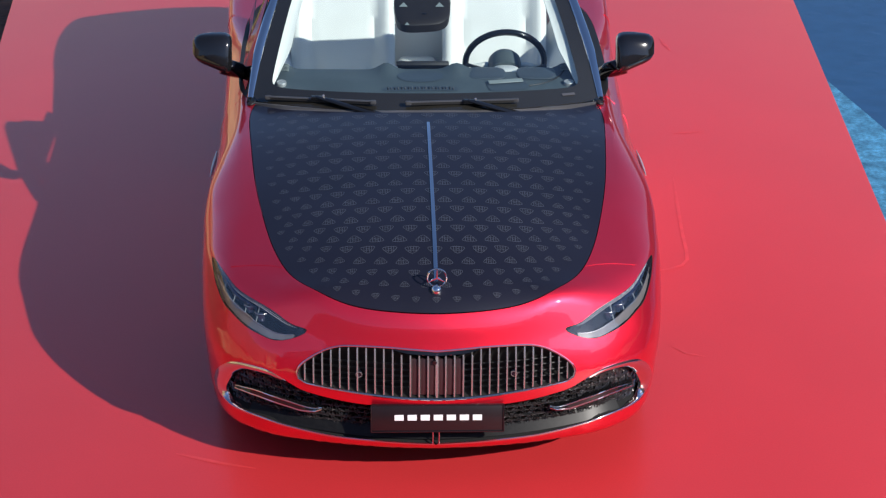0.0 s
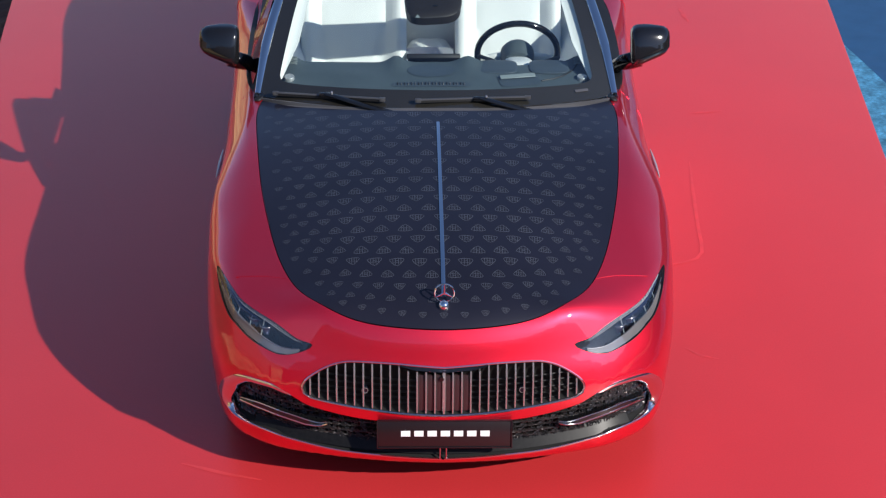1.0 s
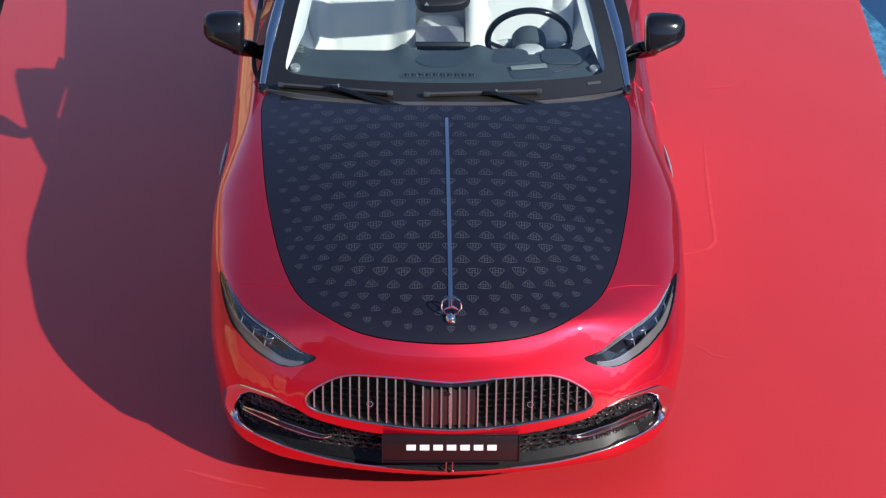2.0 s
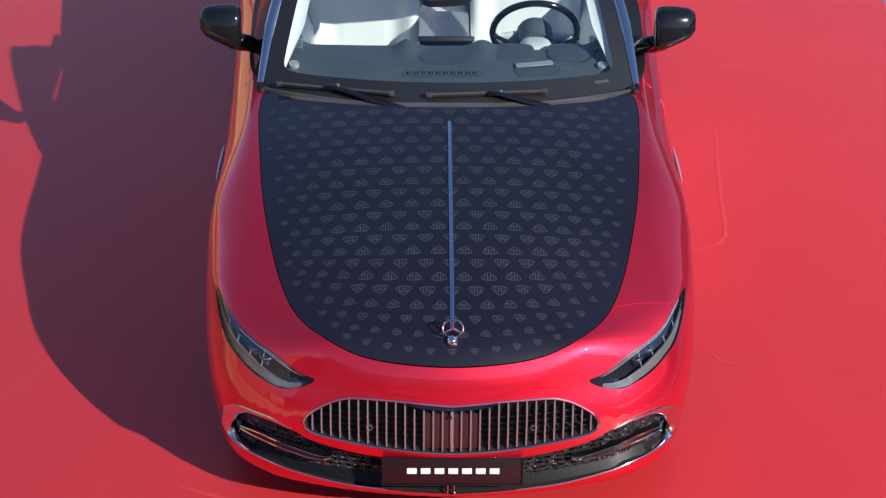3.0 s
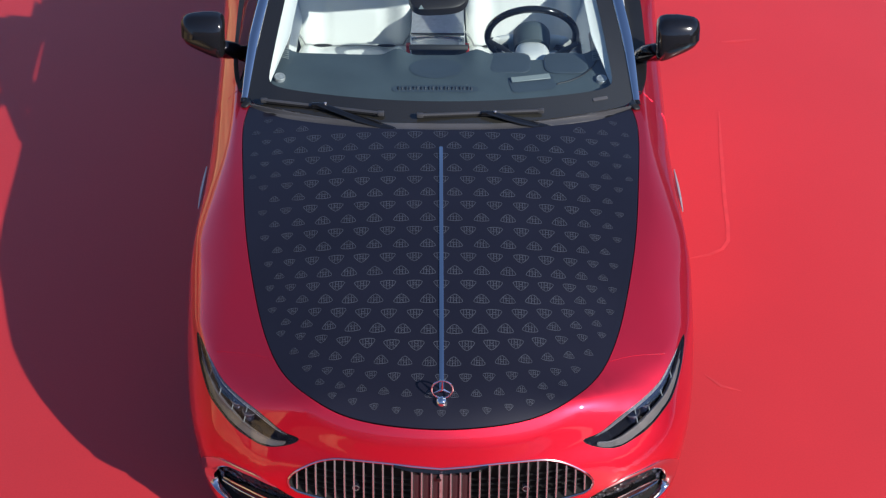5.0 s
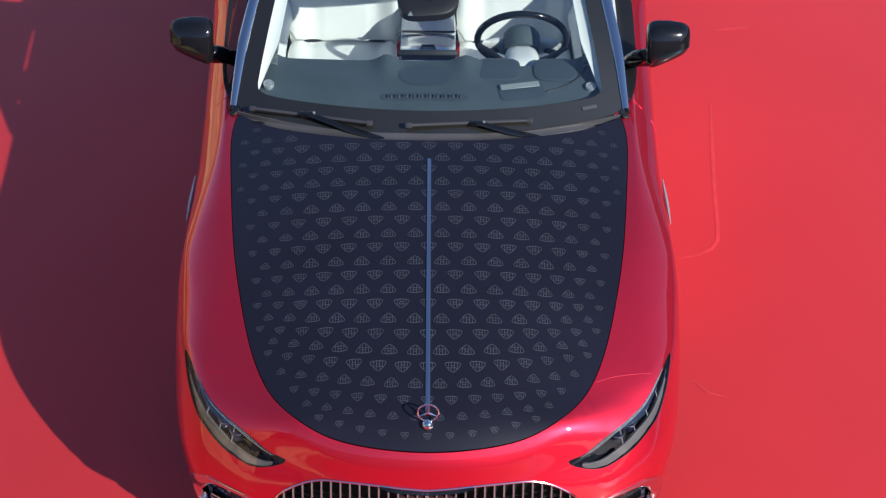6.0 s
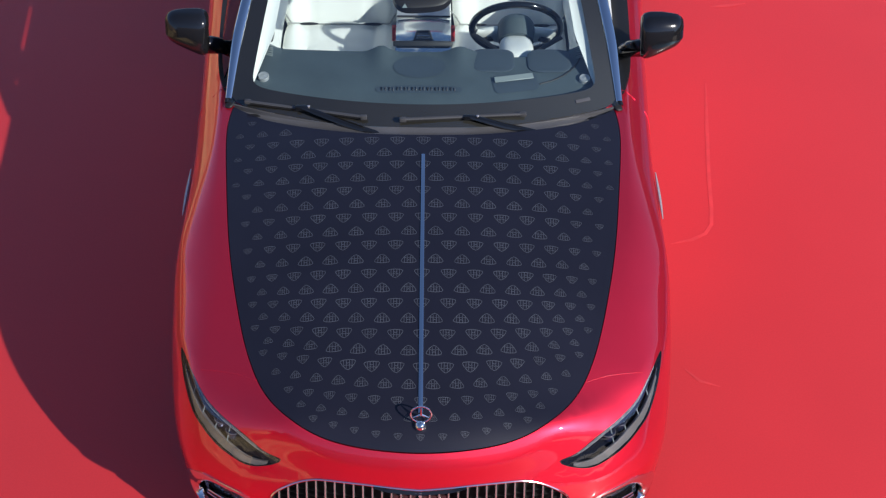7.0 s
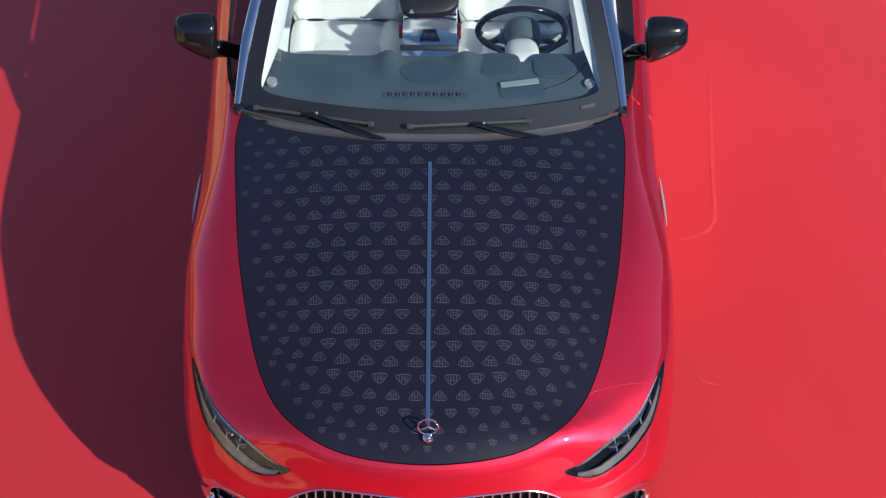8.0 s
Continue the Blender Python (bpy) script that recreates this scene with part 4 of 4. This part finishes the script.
def dash_point(u, v):
    x = (2 * u - 1) * .76
    y0 = 1.60 + .17 * (x / .735) ** 2
    hump = sum(h * math.exp(-((x - c) / w) ** 2) for c, w, h in ((-.655, .038, .030), (-.178, .042, .034), (.148, .05, .032), (.655, .045, .030)))
    y1 = 2.054 - .02 * math.cos(x * 3) - .035 * math.exp(-((x - .386) / .13) ** 4)
    if v < .75:
        t = v / .75
        y = y0 + t * (y1 - y0)
        z = .975 + .043 * math.sin(min(1, t * 1.4) * math.pi / 2) - .015 * abs(x) + hump * max(0, (t - .55) / .45) ** 1.5
        z = min(z, glass_height(x, y) - .028)
    else:
        t = (v - .75) / .25
        y = y1 + .03 * math.sin(t * math.pi / 2)
        z = .975 + .043 - .015 * abs(x) + hump - .32 * t ** 1.3
    return Vector((x, y, z))


dashboard = rounded_sheet(dash_point, 72, 36, DASH, "dashboard", car, "dark blue-grey leather dashboard with two speakers")


def dash_at(x, y):
    best = min((dash_point((x / .76 + 1) / 2, v) for v in np.linspace(0, .75, 120)), key=lambda p: abs(p.y - y))
    return best


for s in (-1, 1):
    c = dash_at(s * .657, 1.875)
    part("speaker", placed(lathe([(-.012, .022), (.004, .023), (.007, .021), (.0055, .017), (.0055, .008), (.008, .003)], 28, (0, 0, 0), "Z"), Matrix.Translation(c + Vector((0, 0, .010))) @ Euler((radians(8), 0, 0)).to_matrix().to_4x4()), BRUSHED, dashboard, "round brushed metal speaker")
for i in range(20):
    c = dash_at(-.172 + i * .0156, 1.798)
    part("vent_slat", box(.006, .018, .007, c + Vector((0, 0, .004)), .002, 1, (10, 0, 0)), COWL if i % 2 else MATT_BLACK, dashboard)
c = dash_at(.36, 1.875)
part("head_up_glass", box(.162, .030, .005, c + Vector((.006, -.012, .010)), .002, 1, (8, 0, 11)), PALE_GREY, dashboard, "pale head-up display cover")
for x in (.282, .515):
    part("cluster_hood", placed(soft_block(.18, .15, .012, 4.0), Matrix.Translation((x, 1.985, 1.014))), DASH_DARK, dashboard, "dark instrument lobe")


# steering wheel
WHEEL_AT = Vector((.388, 2.272, .962))
wheel_m = Matrix.Translation(WHEEL_AT) @ Euler((radians(-70), 0, 0)).to_matrix().to_4x4()
rim_pts = [wheel_m @ Vector((.187 * math.cos(t), .187 * math.sin(t) * .98, 0)) for t in np.linspace(0, math.tau, 56, endpoint=False)]
axis = (wheel_m.to_3x3() @ Vector((0, 0, 1)))
steering = part("steering_wheel", tube(rim_pts, .0155, 12, True, up=tuple(axis)), GLOSS_BLACK, car, "black steering wheel with white lower spokes")
part("airbag_pad", placed(lathe([(-.055, .074), (.0, .080), (.028, .078), (.044, .068), (.052, .04), (.053, .001)], 32, (0, .022, 0), "Z"), wheel_m), DASH, steering, "round dark hub")
for t in (-20, 200):
    a = radians(t)
    part("spoke", tube([wheel_m @ Vector((.045 * math.cos(a), .085, 0)), wheel_m @ Vector((.12 * math.cos(a), .060, .004)), wheel_m @ Vector((.184 * math.cos(a), .035, 0))], [.040, .036, .026], 10, flat=.35, up=tuple(axis)), LEATHER, steering, "white leather spoke")
for s in (-1, 1):
    pad = part("spoke_pad", placed(soft_block(.125, .078, .034, 3.0), wheel_m @ Matrix.Translation((s * .106, .052, .006)) @ Euler((0, 0, s * radians(14))).to_matrix().to_4x4()), LEATHER, steering, "white leather spoke cover")
    part("paddle", placed(box(.050, .030, .012, (0, 0, 0), .005), wheel_m @ Matrix.Translation((s * .122, .060, -.020)) @ Euler((0, 0, s * radians(20))).to_matrix().to_4x4()), MATT_BLACK, pad, "black shift paddle")
for a, b in (((.205, 2.215, .972), (.322, 2.085, .972)), ((.575, 2.197, .972), (.462, 2.092, .972))):
    part("stalk", tube([a, Vector(a).lerp(Vector(b), .5) + Vector((0, 0, .004)), b], [.011, .012, .009], 8, flat=.7), MATT_BLACK, steering, "black column stalk")
part("column_cover", placed(soft_block(.145, .21, .10, 3.0), Matrix.Translation((.386, 2.135, .940)) @ Euler((radians(-12), 0, 0)).to_matrix().to_4x4()), LEATHER, steering, "white leather column cover")

# middle screen and console
screen_m = Matrix.Translation((-.008, 2.215, .912)) @ Euler((radians(-40), 0, 0)).to_matrix().to_4x4()
centre = part("centre_screen", placed(box(.232, .36, .014, (0, 0, 0), .006), screen_m), SCREEN, car, "tilted glossy centre display")
part("screen_frame", placed(box(.246, .02, .024, (0, -.178, 0), .006), screen_m), MATT_BLACK, centre)
console = part("console", placed(soft_block(.25, 1.0, .30, 6), Matrix.Translation((-.008, 2.80, .50))), LEATHER, car, "white leather centre console with polished trays")


def tray(u, v):
    x = (2 * u - 1) * .122
    y = 2.43 + v * .29
    return Vector((x - .008, y, .668 + .022 * math.sin(math.pi * v) ** 2 - .35 * x * x))


rounded_sheet(tray, 16, 20, TRAY, "tray_cover", console, "polished metal tray cover", .006)
rounded_sheet(lambda u, v: Vector(((2 * u - 1) * .118 - .008, 2.732 + v * .26, .672 + .02 * v - .5 * ((2 * u - 1) * .118) ** 2)), 14, 12, BRUSHED, "armrest_plate", console, "pale brushed armrest plate", .006)
part("tray_latch", tube([(-.050, 2.535, .690), (-.034, 2.585, .698), (.018, 2.585, .698), (.034, 2.535, .690)], .0075, 8, True), GLOSS_BLACK, console, "black trapezoid latch")
part("latch_bar", tube([(-.036, 2.556, .696), (.020, 2.556, .696)], .006, 8), SATIN_CHROME, console)
part("tray_gap", tube([(-.128, 2.726, .676), (.112, 2.726, .676)], .004, 6), MATT_BLACK, console)


def seat(x):
    """A white bucket seat with raised bolsters, sewn panels and a dark joint."""
    bm = soft_block(.53, .58, .20, 4.5, 72)
    for v in bm.verts:
        if v.co.z > 0:
            a = abs(v.co.x)
            v.co.z += .040 * smooth_step(.15, .225, a) * smooth_step(.29, .20, abs(v.co.y)) - .008 * math.exp(-((a - .15) / .011) ** 2)
            v.co.z -= .006 * math.exp(-((v.co.y - .10 + .3 * a * a) / .011) ** 2) * smooth_step(.16, .14, a)
    base = part("seat", placed(bm, Matrix.Translation((x, 2.70, .372)) @ Euler((radians(6), 0, 0)).to_matrix().to_4x4()), LEATHER, car, "white leather bucket seat with stitched panels")
    back_m = Matrix.Translation((x, 3.08, .74)) @ Euler((radians(-22), 0, 0)).to_matrix().to_4x4()
    bm = soft_block(.53, .15, .80, 5, 80)
    for v in bm.verts:
        if v.co.y < 0:
            a, h = abs(v.co.x), v.co.z
            v.co.y -= .052 * smooth_step(.15, .235, a) * smooth_step(.38, .24, abs(h)) - .008 * math.exp(-((a - .15 - .03 * math.sin(h * 4)) / .011) ** 2)
            v.co.y += .006 * smooth_step(.17, .15, a) * (math.exp(-((h - .10 - .5 * a * a) / .011) ** 2) + math.exp(-((h + .10) / .011) ** 2))
    part("backrest", placed(bm, back_m), LEATHER, base)
    part("headrest", placed(soft_block(.27, .10, .20, 3.5), back_m @ Matrix.Translation((0, .0, .45))), LEATHER, base)
    for s in (-1, 1):
        part("joint_gap", tube([(x + s * q, 2.892 - .02 * (q - .15), .502) for q in np.linspace(.105, .190, 6)], [.003, .006, .007, .007, .006, .003], 8), MATT_BLACK, base)
        # grey tube draws the shade in the bolster crease
        ear = [(.19, 2.890, .505), (.225, 2.872, .520), (.240, 2.862, .560), (.268, 2.868, .600)]
        part("crease_shade", tube([(x + s * q, y, z) for q, y, z in ear], .0045, 6), SEAM_CREASE, base)
    part("joint_seam", tube([(x + q, 2.894, .500) for q in np.linspace(-.11, .11, 6)], .003, 6), SEAM_CREASE, base)


for x in (-.39, .385):
    seat(x)
for s in (-1, 1):
    part("belt_buckle", placed(box(.020, .028, .075, (-.008 + s * .132, 2.70, .60), .004), Matrix.Identity(4)), RED_GLOSS, car, "red seat belt buckle")

# dashboard inlays, vents and seams
def dash_patch(name, cx, cy, rx, ry, mat, label, turn=0.0, power=2.0, lift=.0022):
    """A thin inlay that follows the dashboard."""
    bm = bmesh.new()
    rings = []
    for f in (0.0, .35, .7, 1.0):
        ring = []
        for k in range(40 if f else 1):
            c, d = math.cos(k * math.tau / 40), math.sin(k * math.tau / 40)
            m = f * (abs(c) ** power + abs(d) ** power) ** (-1 / power)
            a, b = rx * c * m, ry * d * m
            p = dash_at(cx + a * math.cos(turn) - b * math.sin(turn), cy + a * math.sin(turn) + b * math.cos(turn))
            ring.append(bm.verts.new(Vector((p.x, cy + a * math.sin(turn) + b * math.cos(turn), p.z + lift))))
        rings.append(ring)
    for k in range(40):
        bm.faces.new((rings[0][0], rings[1][k], rings[1][(k + 1) % 40]))
        for a, b in zip(rings[1:], rings[2:]):
            bm.faces.new((a[k], b[k], b[(k + 1) % 40], a[(k + 1) % 40]))
    part(name, bm, mat, dashboard, label)


dash_patch("centre_inlay", -.02, 1.935, .108, .072, DASH_DARK, "dark oval inlay")
dash_patch("vent_well", -.022, 1.798, .175, .022, DASH_DARK, "slim dark demister well", power=4)
dash_patch("display_well", .372, 1.845, .092, .052, DASH_DARK, "dark head-up display well", radians(11), 6, .003)
arc = curve_through([(.473, 1.843), (.53, 1.868), (.585, 1.912), (.625, 1.962), (.644, 2.000)], .02)
part("dash_seam", tube([dash_at(px, py) + Vector((0, 0, .002)) for px, py in arc], .0035, 6), MATT_BLACK, dashboard)
for s in (-1, 1):
    for i in range(6):
        p = dash_at(s * .650, 2.000 + i * .010)
        part("side_vent_rib", box(.050, .0035, .004, p + Vector((0, 0, .003)), .001, 1, (0, 0, s * 20)), PALE_GREY, dashboard)


# inner door panels, belt seals, rear bulkhead, tub
def door_lining(s):
    def fn(u, v):
        y = 1.88 + u * 1.30
        top_x = float(spline([1.8, 2.1, 2.6, 3.0, 3.2], [.795, .812, .815, .79, .73])(y)) - .012
        z = .945 - v * .62
        bulge = .115 * smooth_step(.0, .42, v) + .035 * math.exp(-((v - .52) / .09) ** 2)
        return Vector((s * (top_x - bulge), y, z))
    part("door_pull", tube([Vector((s * (.672 + .008 * math.sin(t * 3.1)), 2.43 + .20 * t, .765 - .02 * t)) for t in np.linspace(0, 1, 8)], [.010, .016, .018, .019, .019, .018, .016, .010], 8), COWL, car, "dark door pull")
    rounded_sheet(fn, 30, 24, LEATHER, "door_lining", car, "white leather inner door panel", .01)
    edge = spline([1.83, 1.98, 2.15, 2.6, 3.0, 3.2], [.812, .848, .866, .876, .850, .755])

    def ledge(u, v):
        y = 1.86 + u * 1.28
        x = float(edge(y)) + .003 - v * .080
        z = float(on_top(np.array([float(edge(y))]), np.array([y]))[0, 2])
        return Vector((s * x, y, z + .004 * math.sin(math.pi * v) - .012 * v))
    rounded_sheet(ledge, 30, 5, MATT_BLACK, "belt_seal", car, "black window belt seal and door top", .006)


for s in (-1, 1):
    door_lining(s)
part("cabin_floor", box(1.55, 1.75, .02, (0, 2.52, .24), .004), DASH, car, "dark cabin floor")
part("rear_bulkhead", box(1.50, .05, .72, (0, 3.33, .60), .02), LEATHER, car, "white leather rear bulkhead")
part("firewall", box(1.50, .02, .70, (0, 1.70, .60), .004), MATT_BLACK, car, "black firewall")
part("underbody", box(1.5, 4.0, .04, (0, 2.35, .19), .01), MATT_BLACK, car, "black underbody")

# interior mirror
def sensor_pod():
    """A dark pod under the glass, wider towards the header, that carries the mirror."""
    bm = bmesh.new()
    rings = []
    for f, off in ((0, -.010), (.6, -.010), (.93, -.010), (1.0, -.016), (1.0, -.060)):
        ring = []
        for k in range(48 if f else 1):
            c, d = math.cos(k * math.tau / 48), math.sin(k * math.tau / 48)
            m = f * (abs(c) ** 4 + abs(d) ** 4) ** -.25
            v = .762 + .142 * d * m + .012 * c * m * (d < 0)
            ring.append(bm.verts.new(screen_point(-.012 + c * m * (.188 + .022 * d), v, off)))
        rings.append(ring)
    for k in range(48):
        bm.faces.new((rings[0][0], rings[1][k], rings[1][(k + 1) % 48]))
        for p, q in zip(rings[1:], rings[2:]):
            bm.faces.new((p[k], q[k], q[(k + 1) % 48], p[(k + 1) % 48]))
    return part("rear_view_mirror", bm, FRIT, car, "dark mirror and sensor pod behind the windscreen")


mirror = sensor_pod()
for u, v, w, h in ((-.140, .785, .030, .022), (.105, .785, .030, .022), (-.115, .622, .016, .014)):
    bm = bmesh.new()
    bm.faces.new([bm.verts.new(screen_point(u + a * w, v + b * h, -.0075)) for a, b in ((-1, -.8), (1, -.8), (.5, .1), (0, 1))])
    part("sensor_mark", bm, PALE_GREY, mirror, "pale grey sensor window")
part("sensor_eye", box(.020, .018, .004, screen_point(.0, .708, -.009), .001, 1, (-23, 0, 0)), GLOSS_BLACK, mirror)


# wheels
def road_wheel(x, y):
    s = 1 if x > 0 else -1
    tyre = part("wheel", lathe([(-.12, .235), (-.125, .30), (-.105, .338), (0, .345), (.105, .338), (.125, .30), (.12, .235)], 48, (x, y, .345), "X"), RUBBER, car, "wheel with black tyre and multi-spoke alloy rim")
    part("rim", lathe([(-.10, .232), (-.10, .225), (.10 * s * 0 + .06, .215), (.10, .225), (.11, .236)], 48, (x, y, .345), "X"), SATIN_CHROME, tyre)
    part("disc", lathe([(-.02, .02), (-.02, .16), (.02, .16), (.02, .02)], 32, (x, y, .345), "X"), LAMP_DARK, tyre)
    for k in range(10):
        a = k * math.tau / 10
        part("spoke", tube([Vector((x + s * .085, y, .345)), Vector((x + s * .105, y + .225 * math.cos(a), .345 + .225 * math.sin(a)))], [.020, .014], 6, flat=.6, up=(1, 0, 0)), SATIN_CHROME, tyre)
    part("hub_cap", lathe([(.07 * s, .05), (.11 * s, .045), (.118 * s, .001)], 24, (x, y, .345), "X"), CHROME, tyre)


for x in (-.80, .80):
    for y in (.93, 3.63):
        road_wheel(x, y)
for s in (-1, 1):
    part("tail_light", placed(soft_block(.34, .04, .06, 4), Matrix.Translation((s * .60, 4.56, .80)) @ Euler((0, 0, radians(-s * 18))).to_matrix().to_4x4()), RED_GLOSS, car, "red tail light")
